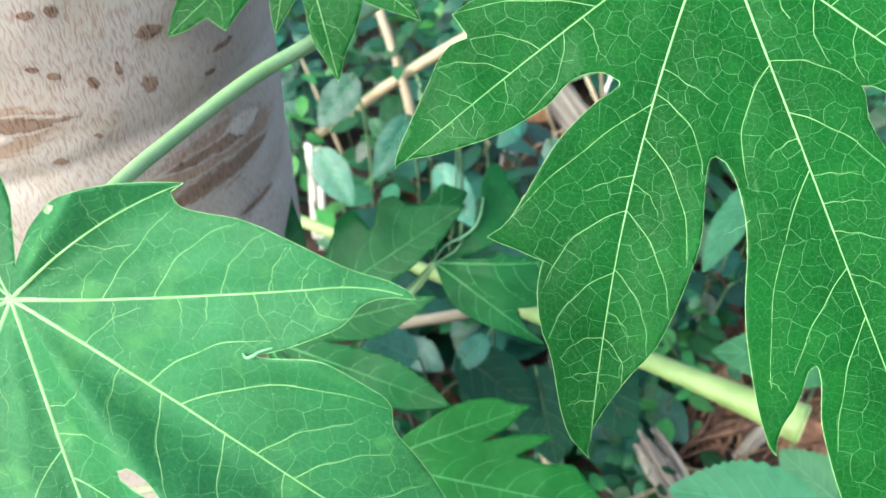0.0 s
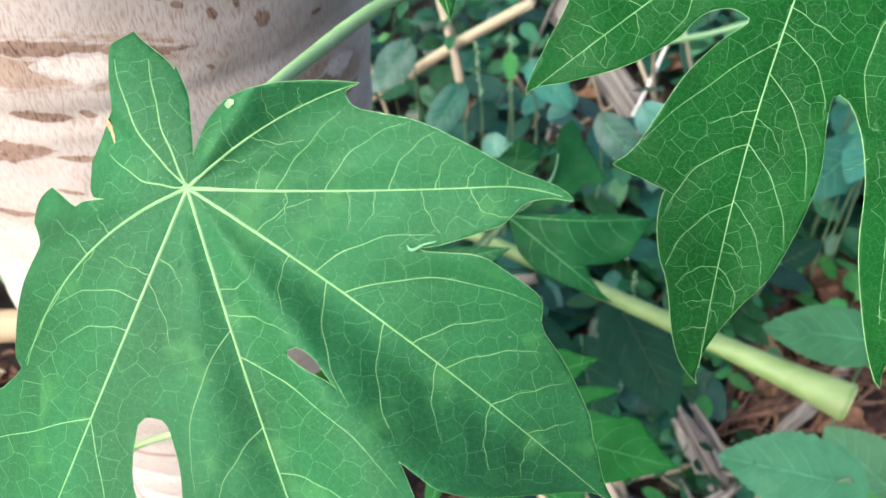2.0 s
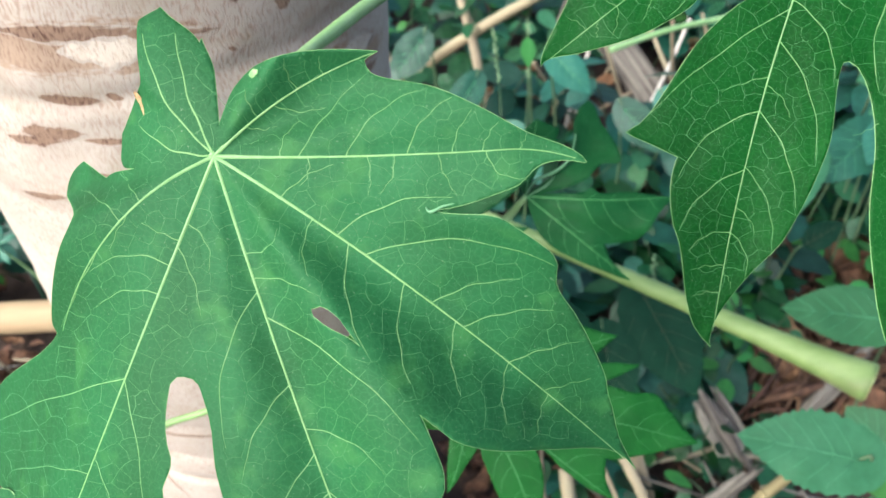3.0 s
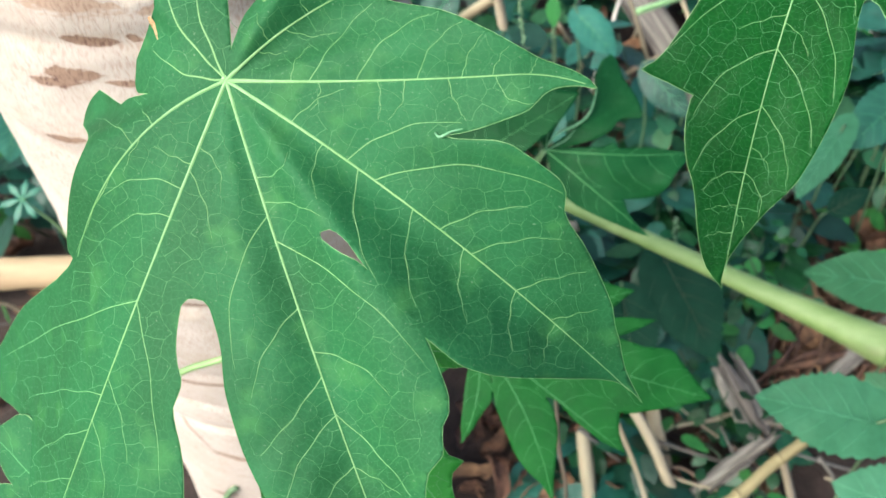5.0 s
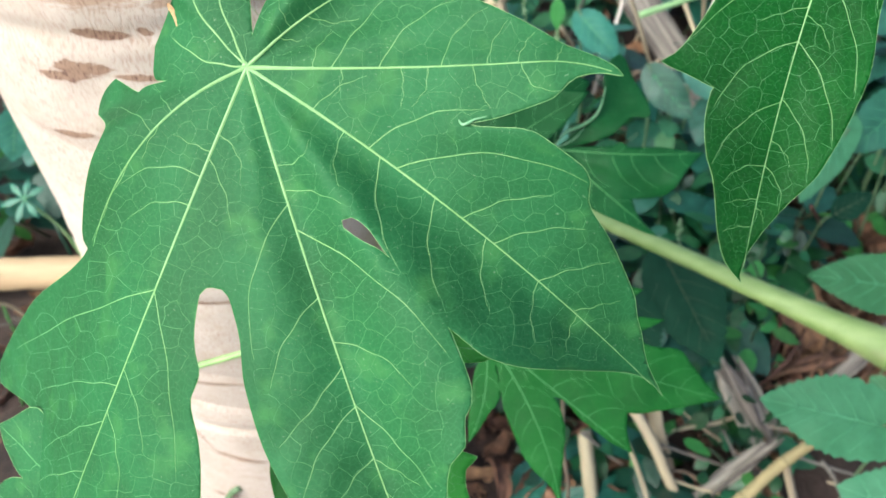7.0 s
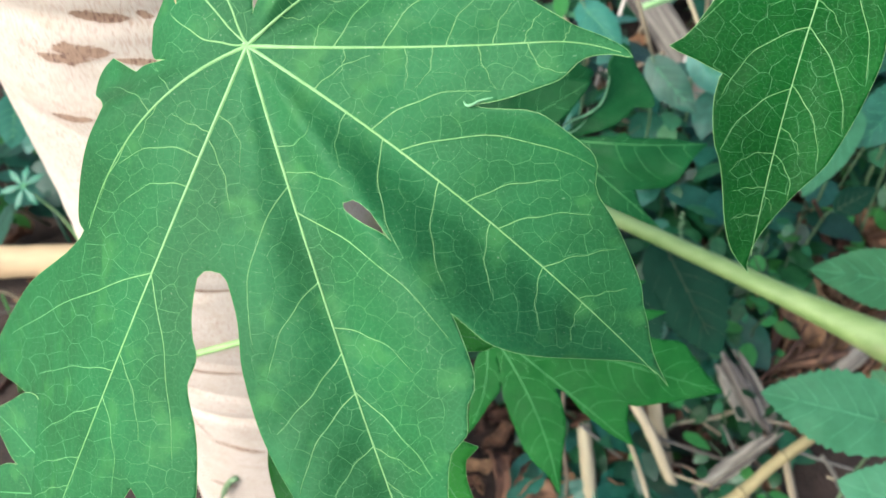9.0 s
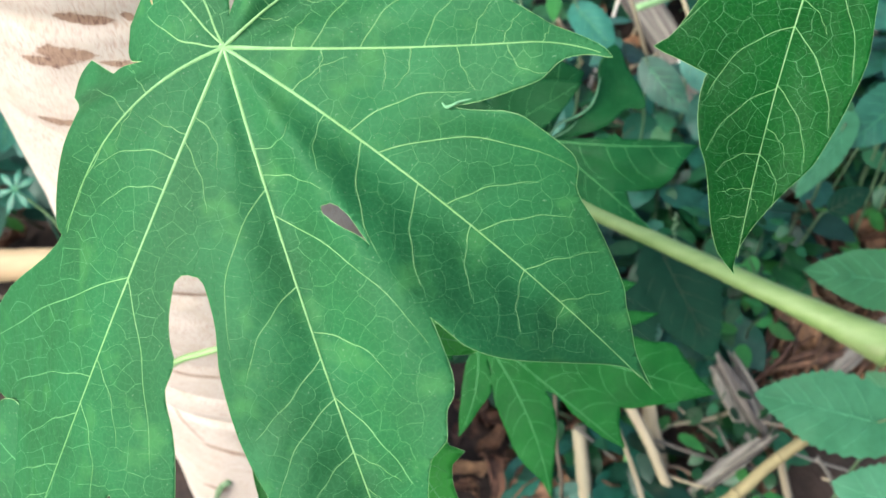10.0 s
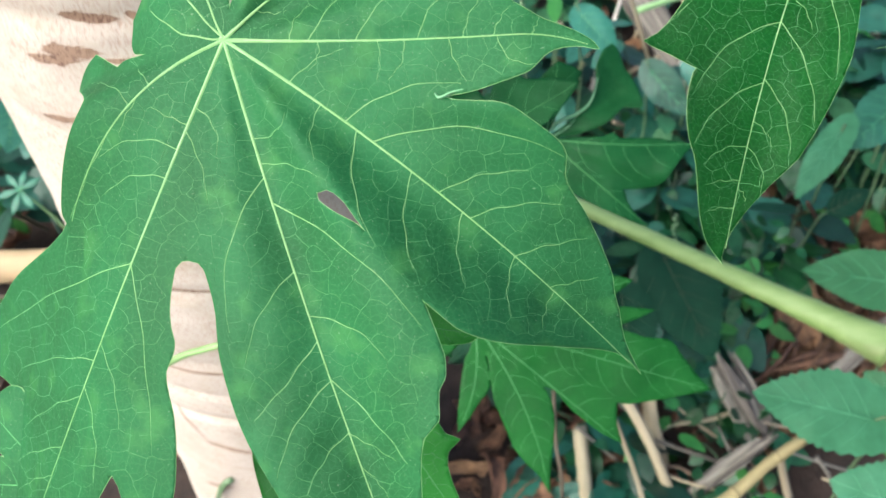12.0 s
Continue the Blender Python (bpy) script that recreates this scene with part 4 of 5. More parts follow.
# leaf H: half hidden under leaf A
hubH = (-0.098, 0.329, 0.668)
H = [
    Lobe(34, 133, [(0.3, 12), (0.46, 26), (0.53, 33), (0.6, 33.5), (0.615, 17), (0.66, 22), (0.72, 28), (0.77, 26.5), (0.80, 18), (0.9, 10)], [(0.3, 10), (0.6, 13), (0.8, 10), (0.9, 6)], drop=-5),
    Lobe(14, 98, [(0.3, 8), (0.6, 8), (0.8, 5)], [(0.3, 9), (0.6, 14), (0.8, 9)], drop=6),
    Lobe(-20, 110, [(0.3, 10), (0.6, 14), (0.8, 10)], [(0.3, 10), (0.6, 14), (0.8, 10)], drop=4),
    Lobe(-62, 100, [(0.3, 10), (0.6, 16), (0.8, 10)], [(0.3, 10), (0.6, 16), (0.8, 10)], drop=2),
    Lobe(80, 80, [(0.3, 10), (0.6, 14)], [(0.3, 10), (0.6, 14)], drop=-10),
]
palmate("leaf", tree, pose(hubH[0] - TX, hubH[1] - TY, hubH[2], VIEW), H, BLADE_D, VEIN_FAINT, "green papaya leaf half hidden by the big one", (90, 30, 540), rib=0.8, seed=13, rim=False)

# leaf E: brighter young leaf under leaf A
hubE = (-0.039, 0.270, 0.637)
E_ = [
    Lobe(19, 91, [(0.3, 9), (0.6, 14), (0.8, 11), (0.9, 5)], [(0.3, 9), (0.52, 10.5), (0.6, 9.5), (0.8, 7.5), (0.92, 3)], drop=-4),
    Lobe(8, 100, [(0.3, 5), (0.47, 1.2), (0.6, 2.5), (0.8, 3)], [(0.3, 8), (0.6, 12), (0.8, 7), (0.9, 4)], drop=-4, rib=False),
    Lobe(-12, 135, [(0.3, 12), (0.5, 19), (0.64, 18.5), (0.67, 18), (0.78, 20.5), (0.86, 13), (0.94, 5)], [(0.3, 12), (0.5, 18), (0.66, 21), (0.78, 15), (0.9, 7)], drop=-4),
    Lobe(-35.6, 106, [(0.25, 9), (0.431, 13), (0.584, 20.6), (0.729, 21.2), (0.817, 18.5), (0.9, 7.9)], [(0.25, 6.5), (0.36, 6.0), (0.44, 4.2), (0.514, 2.0), (0.551, 1.0), (0.695, 3.4), (0.845, 3.2)], drop=-3),
    Lobe(-62.7, 105, [(0.2, 5), (0.252, 5.6), (0.352, 9.8), (0.449, 14.6), (0.53, 15.5), (0.619, 14.2), (0.754, 8.7), (0.886, 3.2)], [(0.211, 5.5), (0.336, 10.7), (0.412, 13.3), (0.539, 14.2), (0.669, 13.7), (0.774, 10.5), (0.891, 3.7)], bow=6.5, drop=-5),
    Lobe(-94.9, 63, [(0.25, 5), (0.312, 6), (0.532, 8.8), (0.719, 4.6), (0.886, 2.1)], [(0.234, 4.1), (0.34, 7.0), (0.493, 7.7), (0.748, 5.9)], bow=5.5, drop=-3),
    Lobe(-150, 60, [(0.3, 9), (0.6, 12)], [(0.3, 9), (0.6, 12)], drop=-3),
]
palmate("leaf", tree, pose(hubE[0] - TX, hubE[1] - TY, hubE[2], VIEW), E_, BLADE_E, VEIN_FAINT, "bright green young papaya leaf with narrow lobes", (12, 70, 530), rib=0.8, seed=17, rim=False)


def stalk_between(name, points, radii, mat, parent, label="", origin=(TX, TY, 0)):
    bm = bmesh.new()
    o = Vector(origin)
    line = spline([Vector(p) - o for p in points], 14)
    tube(bm, line, lerp_radii(len(line), *radii), 14)
    return part(name, bm, mat, parent, label)


def at_view(x, y, depth):
    """A place by the first camera's own axes, in path units: right, up and depth."""
    return Matrix.Rotation(radians(TILT), 3, "X") @ (METRES * Vector((x, depth, y))) + Vector((0, 0, EYE))


stalk_between("leaf_stalk", [hubA, Vector(hubA) + Vector((-0.001, 0.012, -0.010)), at_view(-0.708, 0.114, 2.0), at_view(-0.635, 0.302, 2.35), at_view(-0.527, 0.483, 2.65), at_view(-0.376, 0.661, 2.95), at_view(-0.18, 0.88, 3.2), at_view(-0.10, 1.15, 3.3), trunk_at(5, 1.16, -0.004)],
              [0.0012, 0.0019, 0.0022, 0.0025, 0.0029, 0.0034, 0.0040, 0.005], STALK, tree, "smooth green leaf stalk")
stalk_between("leaf_stalk", [hubB, Vector(hubB) + Vector((-0.004, 0.03, 0.03)), (-0.02, 0.30, 1.12), trunk_at(-25, 1.24, -0.004)], [0.002, 0.004, 0.006, 0.008], STALK, tree)
stalk_between("leaf_stalk", [hubC, Vector(hubC) + Vector((0.0, 0.02, 0.05)), trunk_at(-15, 1.08, -0.004)], [0.0016, 0.003, 0.005], STALK, tree)
stalk_between("leaf_stalk", [hubD, Vector(hubD) + Vector((-0.012, -0.002, -0.02)), at_view(-0.33, -0.36, 4.38), at_view(-0.45, -0.50, 4.4), at_view(-0.75, -0.85, 4.5), trunk_at(-60, 0.50, -0.003)], [0.0016, 0.003, 0.0032, 0.0032, 0.0034, 0.004], STALK, tree)
stalk_between("leaf_stalk", [hubH, Vector(hubH) + Vector((0.0, 0.01, -0.02)), trunk_at(-30, 0.60, -0.003)], [0.0016, 0.003, 0.004], STALK, tree)
stalk_between("leaf_stalk", [hubE, Vector(hubE) + Vector((-0.02, 0.01, -0.01)), at_view(-1.2, -1.02, 4.1), at_view(-1.61, -1.15, 4.15), at_view(-2.0, -1.28, 4.2), trunk_at(-165, 0.52, -0.003)], [0.0016, 0.0020, 0.0020, 0.0022, 0.003], STALK_THIN, tree)

# leaf K: under leaf A, its toothed edge showing past it
hubK = (-0.0844, 0.1401, 0.8157)
K = [
    Lobe(-5, 56, [(0.1, 10), (0.3, 17), (0.55, 13), (0.78, 6), (0.92, 3)], [(0.3, 7), (0.6, 5), (0.75, 5), (0.9, 3.7)]),
    Lobe(-52, 92, [(0.3, 12), (0.52, 13), (0.63, 12.5), (0.675, 15.5), (0.69, 10), (0.76, 6), (0.9, 3)], [(0.3, 12), (0.6, 14), (0.85, 8)], drop=-3),
    Lobe(-95, 80, [(0.3, 12), (0.6, 14), (0.85, 7)], [(0.3, 12), (0.6, 14), (0.85, 7)]),
    Lobe(35, 40, [(0.3, 8), (0.6, 9)], [(0.3, 8), (0.6, 9)]),
]
palmate("leaf", tree, pose(hubK[0] - TX, hubK[1] - TY, hubK[2], VIEW), K, BLADE_K, VEIN_FAINT, "yellow-green papaya leaf under the big leaf, brightened in its colour", (40, 20, 300), rib=0.6, seed=23, net=4.5)
stalk_between("leaf_stalk", [hubK, Vector(hubK) + Vector((-0.01, 0.03, -0.01)), trunk_at(-60, 0.76, -0.003)], [0.0014, 0.0024, 0.003], STALK, tree)

# leaf F: a leaf low on the other side of the trunk, tilted to look brighter
hubF = (-0.1501, 0.0759, 0.8058)
F = [
    Lobe(150, 40, [(0.3, 6), (0.6, 8), (0.85, 5)], [(0.3, 7), (0.5, 12), (0.7, 15), (0.8, 13), (0.92, 5)]),
    Lobe(-170, 45, [(0.3, 7), (0.6, 9)], [(0.3, 7), (0.6, 9)]),
    Lobe(-120, 50, [(0.3, 8), (0.6, 10)], [(0.3, 8), (0.6, 10)]),
]
palmate("leaf", tree, pose(hubF[0] - TX, hubF[1] - TY, hubF[2], VIEW) @ pose(0, 0, 0, 0, -22, 0), F, BLADE_A, VEIN_FAINT, "green papaya leaf tilted towards the light", (20, 30, 260), rib=0.6, seed=29)
stalk_between("leaf_stalk", [hubF, Vector(hubF) + Vector((-0.01, 0.05, -0.02)), trunk_at(-100, 0.70, -0.003)], [0.0014, 0.0024, 0.003], STALK, tree)

# the cut leaf stalk, set 0.34 m up to fit the camera's views
cut = empty("cut_leaf_stalk", pose(0, 0, 0), "thick pale yellow-green cut papaya stalk over the litter", "stalk")
bm = bmesh.new()
line = spline([(-0.175, 0.777, 0.330), (0.0, 0.674, 0.339), (0.16, 0.580, 0.346), (0.26, 0.521, 0.350), (0.326, 0.482, 0.352)], 12)
tube(bm, line, lerp_radii(len(line), 0.0062, 0.0070, 0.0078, 0.0088, 0.0106, 0.0140, 0.0190), 20, 0.9)
part("stalk", bm, STALK_CUT, cut)
bm = bmesh.new()
way = (line[-1] - line[-3]).normalized()
tube(bm, [line[-1] + way * 0.0002, line[-1] + way * 0.0012], [0.0178, 0.0160], 20, 0.9)
part("cut_face", bm, CUT_FACE, cut, "pale moist cut face")

# ---- shrub leaves ----
def ovate(length, width, teeth=9, fold=0.12, curl=0.15, seed=0, heart=0.0, deep=0.05):
    """A toothed ovate leaf, stalk end at the origin, tip along +y, upper face +z."""
    rng = random.Random(seed)
    bm = bmesh.new()
    n, half = 2 * teeth + 2, 4
    rows = []
    for i in range(n + 1):
        s = i / n
        w = width * 0.5 * (math.sin(math.pi * min(1, s ** (0.72 - 0.2 * min(heart, 0.6)))) ** 0.8 if 0 < s < 1 else 0)
        if i % 2:
            w *= 1 - deep
        row = []
        for k in range(-half, half + 1):
            f = k / half
            back = heart * length * abs(f) * max(0, 0.35 - s) * 1.6
            y = s * length - back + (0.35 * w * deep * abs(f) if i % 2 == 0 else 0)
            x = f * w
            z = fold * abs(x) - curl * length * (s - 0.25) ** 2 - 0.25 * abs(f) ** 2 * w * 0.3 + 0.025 * length * noise.noise(Vector((x / length * 5, s * 4, seed)))
            z += 0.006 * length * math.cos(s * teeth * 2 * math.pi - abs(f) * 3) * abs(f)
            row.append(bm.verts.new((x, y, z)))
        rows.append(row)
    for a, b in zip(rows, rows[1:]):
        for k in range(2 * half):
            bm.faces.new((a[k], a[k + 1], b[k + 1], b[k]))
    bmesh.ops.remove_doubles(bm, verts=bm.verts, dist=length * 1e-4)
    me = bpy.data.meshes.new("leaf")
    bm.to_mesh(me)
    bm.free()
    me.polygons.foreach_set("use_smooth", [True] * len(me.polygons))
    return me


def leaf_family(mat, seeds, length, width, **k):
    out = []
    for s in seeds:
        me = ovate(length, width, seed=s, **k)
        me.materials.append(mat)
        out.append(me)
    return out


ROUND = leaf_family(SHRUB[0], range(4), 0.068, 0.054, teeth=8, heart=0.5)
LONGER = leaf_family(SHRUB[1], range(4, 8), 0.068, 0.038, teeth=8)
YOUNG = leaf_family(TENDER, range(8, 11), 0.045, 0.026, teeth=6)


def shrub(at, height, leaves, family, lean, seed, label, group="undergrowth"):
    """A leafy weed: a bent stem and leaves on short stalks all round it."""
    rng = random.Random(seed)
    x, y = at
    plant = empty("weed_plant", pose(x, y, 0), label, "plant", group)
    a = rng.uniform(0, 6.28)
    tip = Vector((lean * math.cos(a), lean * math.sin(a), height))
    line = spline([(0, 0, -0.01), tip * 0.5 + Vector((rng.uniform(-.02, .02), rng.uniform(-.02, .02), 0.01)), tip], 6)
    bm = bmesh.new()
    tube(bm, line, lerp_radii(len(line), 0.0022, 0.0010), 6)
    part("stem", bm, STEM, plant)
    for i in range(leaves):
        s = 0.25 + 0.75 * (i + rng.random() * 0.6) / leaves
        p = line[min(int(s * (len(line) - 1)), len(line) - 1)]
        turn = i * 2.4 + rng.uniform(-0.5, 0.5)
        size = rng.uniform(0.6, 1.15) * (1.1 - 0.35 * s)
        out = Vector((math.cos(turn), math.sin(turn), 0.25))
        base = p + out * 0.02 * size
        m = Matrix.Translation(base) @ Matrix.Rotation(turn - math.pi / 2, 4, "Z") @ Matrix.Rotation(rng.uniform(-0.7, 0.25), 4, "X") @ Matrix.Rotation(rng.uniform(-0.5, 0.5), 4, "Y") @ Matrix.Diagonal((size, size, size, 1))
        share_part("leaf", rng.choice(family), plant, m)
    return plant



SITES = []


def weed_field(seed, count, xr, yr, tall, gap, families, leaves, keep=None):
    rng = random.Random(seed)
    done = tries = 0
    while done < count and tries < 6000:
        tries += 1
        x, y = rng.uniform(*xr), rng.uniform(*yr)
        if math.hypot(x - TX, y - TY) < 0.19 or any(math.hypot(x - a, y - b) < gap for a, b in SITES) or (keep and not keep(x, y)):
            continue
        SITES.append((x, y))
        done += 1
        fam, lab = rng.choice(families)
        shrub((x, y), rng.uniform(*tall), rng.randint(*leaves), fam, rng.uniform(0.02, 0.07), seed * 1000 + done, lab)


BRIGHT = leaf_family(BROAD, range(12, 15), 0.055, 0.036, teeth=8)
LIT = (BRIGHT, "leafy weed with mid-green toothed leaves")
TEAL = (ROUND, "low weed with rounded blue-green toothed leaves")
NARROW = (LONGER, "leafy weed with narrow dark green leaves")
FRESH = (YOUNG, "small weed with fresh yellow-green leaves")


def open_wood(x, y):
    """No weeds over the dead sheath that leans behind."""
    return not (0.06 < x < 0.34 and 1.06 < y < 1.42)


# a dense bank of weeds behind, thinner growth in front, bare litter beside the cut stalk
weed_field(31, 165, (-0.80, 0.85), (1.02, 1.80), (0.10, 0.34), 0.05, (TEAL, LIT, NARROW, TEAL, LIT, NARROW, FRESH), (9, 15), open_wood)
weed_field(32, 40, (-0.10, 0.32), (0.80, 1.05), (0.06, 0.17), 0.05, (TEAL, NARROW, NARROW, TEAL), (7, 12))
weed_field(33, 22, (0.46, 0.85), (0.78, 1.1), (0.08, 0.24), 0.07, (TEAL, TEAL, FRESH), (7, 12))
weed_field(34, 34, (-0.95, -0.42), (0.86, 1.12), (0.08, 0.28), 0.06, (TEAL, NARROW, FRESH), (7, 12))
weed_field(35, 26, (-0.02, 0.30), (0.50, 0.80), (0.03, 0.09), 0.05, (NARROW, NARROW, TEAL), (4, 8))


TINY = (leaf_family(SHRUB[1], range(15, 18), 0.030, 0.022, teeth=5), "tiny weed with rounded mid-green leaves")
weed_field(37, 12, (0.14, 0.29), (0.44, 0.65), (0.03, 0.11), 0.022, (TINY, TINY, FRESH), (5, 9))
weed_field(38, 16, (0.24, 0.34), (0.70, 0.80), (0.10, 0.22), 0.025, (TINY, FRESH), (6, 9))
weed_field(36, 60, (0.10, 0.75), (0.98, 1.55), (0.12, 0.30), 0.035, (LIT, TEAL, LIT, NARROW), (8, 13), open_wood)


# ---- single broad leaves on long stems ----
def broad_leaf(base, tip, width, turn, foot, mat, label, seed, vein=True, heart=0.5, teeth=13, curl=0.10, deep=0.085):
    """A broad toothed leaf from base to tip on a stem that stands at foot. turn: roll about its midrib."""
    base, tip = Vector(base), Vector(tip)
    plant = empty("broad_leaf_weed", pose(foot[0], foot[1], 0), label, "plant", "broad-leaved weeds")
    o = Vector((foot[0], foot[1], 0))
    along = (tip - base)
    length = along.length
    y = along.normalized()
    to_eye = (Vector((0.0, 0.0, 1.05)) - base).normalized()
    z = (to_eye - y * to_eye.dot(y)).normalized()
    x = y.cross(z)
    m = Matrix((x, y, z)).transposed().to_4x4()
    m = Matrix.Translation(base - o) @ m @ Matrix.Rotation(radians(turn), 4, "Y")
    me = ovate(length, width, teeth=teeth, seed=seed, heart=heart, curl=curl, deep=deep)
    me.materials.append(mat)
    leaf = share_part("leaf", me, plant, m)
    if vein:
        bm = bmesh.new()
        def on(px, s):
            fx = abs(px) * 0.12 - curl * length * (s - 0.25) ** 2 + 0.0006
            return Vector((px, s * length, fx))
        tube(bm, [on(0, k / 8 * 0.97) for k in range(9)], lerp_radii(9, 0.0007, 0.0002), 5)
        for k in range(5):
            for sd in (-1, 1):
                s0 = 0.04 + 0.16 * k
                tube(bm, [on(sd * width * 0.40 * t * (1 - 0.12 * k), s0 + 0.22 * t ** 1.2) for t in (0, 0.35, 0.7, 1.0)], lerp_radii(4, 0.0004, 0.00015), 4)
        part("vein", bm, STEM if mat is SHADY else VEIN_BROAD, leaf)
    bm = bmesh.new()
    line = spline([(0, 0, -0.01), (base - o) * 0.55 + Vector((0.01, 0.02, 0)), base - o - y * 0.012 - z * 0.007, base - o - z * 0.0022], 6)
    tube(bm, line, lerp_radii(len(line), 0.0022, 0.0016, 0.0010), 7)
    part("stem", bm, STEM_PALE, plant)
    return plant


VEIN_BROAD = plain_mat("broad_leaf_vein", (0.055, 0.23, 0.10), (0.085, 0.28, 0.13), 200, 0.5, 0.2, 0.0003)
# teal leaf whose shade is put into the colour: base and gloss are lowered
SHADY = plain_mat("broad_leaf_shade_darkened", (0.003, 0.028, 0.014), (0.006, 0.044, 0.022), 60, 0.7, 0.5, 0.0012, share=0.1, spec=0.12)
# the sky's reflection is put into this pale blue-green
BLUISH = plain_mat("broad_leaf_sky_tinted", (0.022, 0.120, 0.070), (0.038, 0.168, 0.105), 60, 0.42, 0.6, 0.0014, share=0.15, by_object=0.25, spec=0.35)
MATT = "matt green heart-shaped toothed leaf on a pale stem"
DARK = "large teal leaf under the stalk, darkened to stand for shade"
PALE = "toothed leaf with the sky's pale blue put into its green"
broad_leaf((0.345, 0.534, 0.380), (0.249, 0.541, 0.386), 0.060, 18, (0.42, 0.60), BROAD, MATT, 51, deep=0.05)
broad_leaf((0.256, 0.348, 0.443), (0.167, 0.359, 0.454), 0.064, 8, (0.33, 0.42), BROAD, MATT, 52)
broad_leaf((0.325, 0.318, 0.353), (0.246, 0.339, 0.364), 0.075, 0, (0.37, 0.36), BROAD, MATT, 53)
broad_leaf((0.285, 0.334, 0.428), (0.250, 0.343, 0.439), 0.026, 10, (0.35, 0.40), TENDER, "small fresh yellow-green leaf on a pale stem", 54, vein=False)
broad_leaf((0.352, 0.407, 0.330), (0.300, 0.460, 0.345), 0.065, -10, (0.41, 0.44), BROAD, MATT, 55)
broad_leaf((0.42, 0.850, 0.337), (0.352, 0.785, 0.318), 0.065, 0, (0.47, 0.90), BLUISH, PALE, 56)
broad_leaf((0.45, 0.865, 0.350), (0.405, 0.80, 0.335), 0.055, 20, (0.50, 0.92), BLUISH, PALE, 57)
broad_leaf((0.52, 0.83, 0.32), (0.455, 0.78, 0.30), 0.06, 10, (0.56, 0.88), BLUISH, PALE, 66)
broad_leaf((0.43, 0.88, 0.375), (0.475, 0.86, 0.38), 0.024, 0, (0.42, 0.95), TENDER, "small fresh yellow-green leaf on a pale stem", 67, vein=False)
broad_leaf((0.345, 0.80, 0.325), (0.292, 0.724, 0.295), 0.040, 10, (0.37, 0.86), BROAD, "narrow green arrow-shaped leaf over litter", 68, heart=0.6)
for k, (bx, by, bz, tx, ty, tz, w) in enumerate(((0.455, 0.925, 0.385, 0.405, 0.905, 0.370, 0.030), (0.462, 0.945, 0.375, 0.425, 0.925, 0.350, 0.026), (0.47, 0.90, 0.36, 0.42, 0.875, 0.345, 0.034))):
    broad_leaf((bx, by, bz), (tx, ty, tz), w, 12 * k - 10, (bx + 0.02, by + 0.04), (BROAD, TENDER, BROAD)[k], "bright green toothed leaf of a tall weed", 110 + k, heart=0.2, teeth=7, deep=0.16)
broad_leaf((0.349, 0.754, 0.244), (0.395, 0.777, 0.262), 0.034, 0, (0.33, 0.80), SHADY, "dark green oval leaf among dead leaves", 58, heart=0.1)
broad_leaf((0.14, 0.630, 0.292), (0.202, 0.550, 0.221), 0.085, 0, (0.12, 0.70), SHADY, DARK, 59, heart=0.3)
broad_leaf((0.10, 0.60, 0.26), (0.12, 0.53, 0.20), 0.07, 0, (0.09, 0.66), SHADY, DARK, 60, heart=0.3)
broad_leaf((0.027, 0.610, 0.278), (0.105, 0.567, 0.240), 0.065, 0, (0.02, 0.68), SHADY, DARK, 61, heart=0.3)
broad_leaf((-0.032, 0.575, 0.330), (-0.081, 0.592, 0.348), 0.045, 0, (-0.02, 0.64), BLUISH, PALE, 62, heart=0.2)
broad_leaf((0.045, 0.627, 0.295), (0.009, 0.601, 0.270), 0.030, 0, (0.05, 0.69), BLUISH, PALE, 63, heart=0.1)
broad_leaf((-0.575, 0.703, 0.380), (-0.58, 0.672, 0.343), 0.04, 0, (-0.57, 0.76), BLUISH, PALE, 64)
for k, (bx, by, bz, tx, ty, tz, w) in enumerate(((0.05, 1.0, 0.33, 0.10, 0.96, 0.30, 0.05), (0.14, 0.93, 0.30, 0.19, 0.88, 0.27, 0.05), (0.20, 0.98, 0.28, 0.25, 0.93, 0.26, 0.055), (-0.12, 1.0, 0.35, -0.16, 0.96, 0.31, 0.05),
                                                 (-0.16, 0.96, 0.26, -0.12, 0.91, 0.22, 0.05), (-0.05, 0.98, 0.30, -0.09, 0.92, 0.26, 0.045), (0.0, 0.95, 0.24, 0.04, 0.89, 0.20, 0.05), (0.26, 0.88, 0.24, 0.31, 0.84, 0.22, 0.05))):
    broad_leaf((bx, by, bz), (tx, ty, tz), w, (k * 37) % 40 - 20, (bx + 0.01, by + 0.05), (BLUISH, SHRUB[0])[k % 2], PALE, 80 + k, heart=0.35)


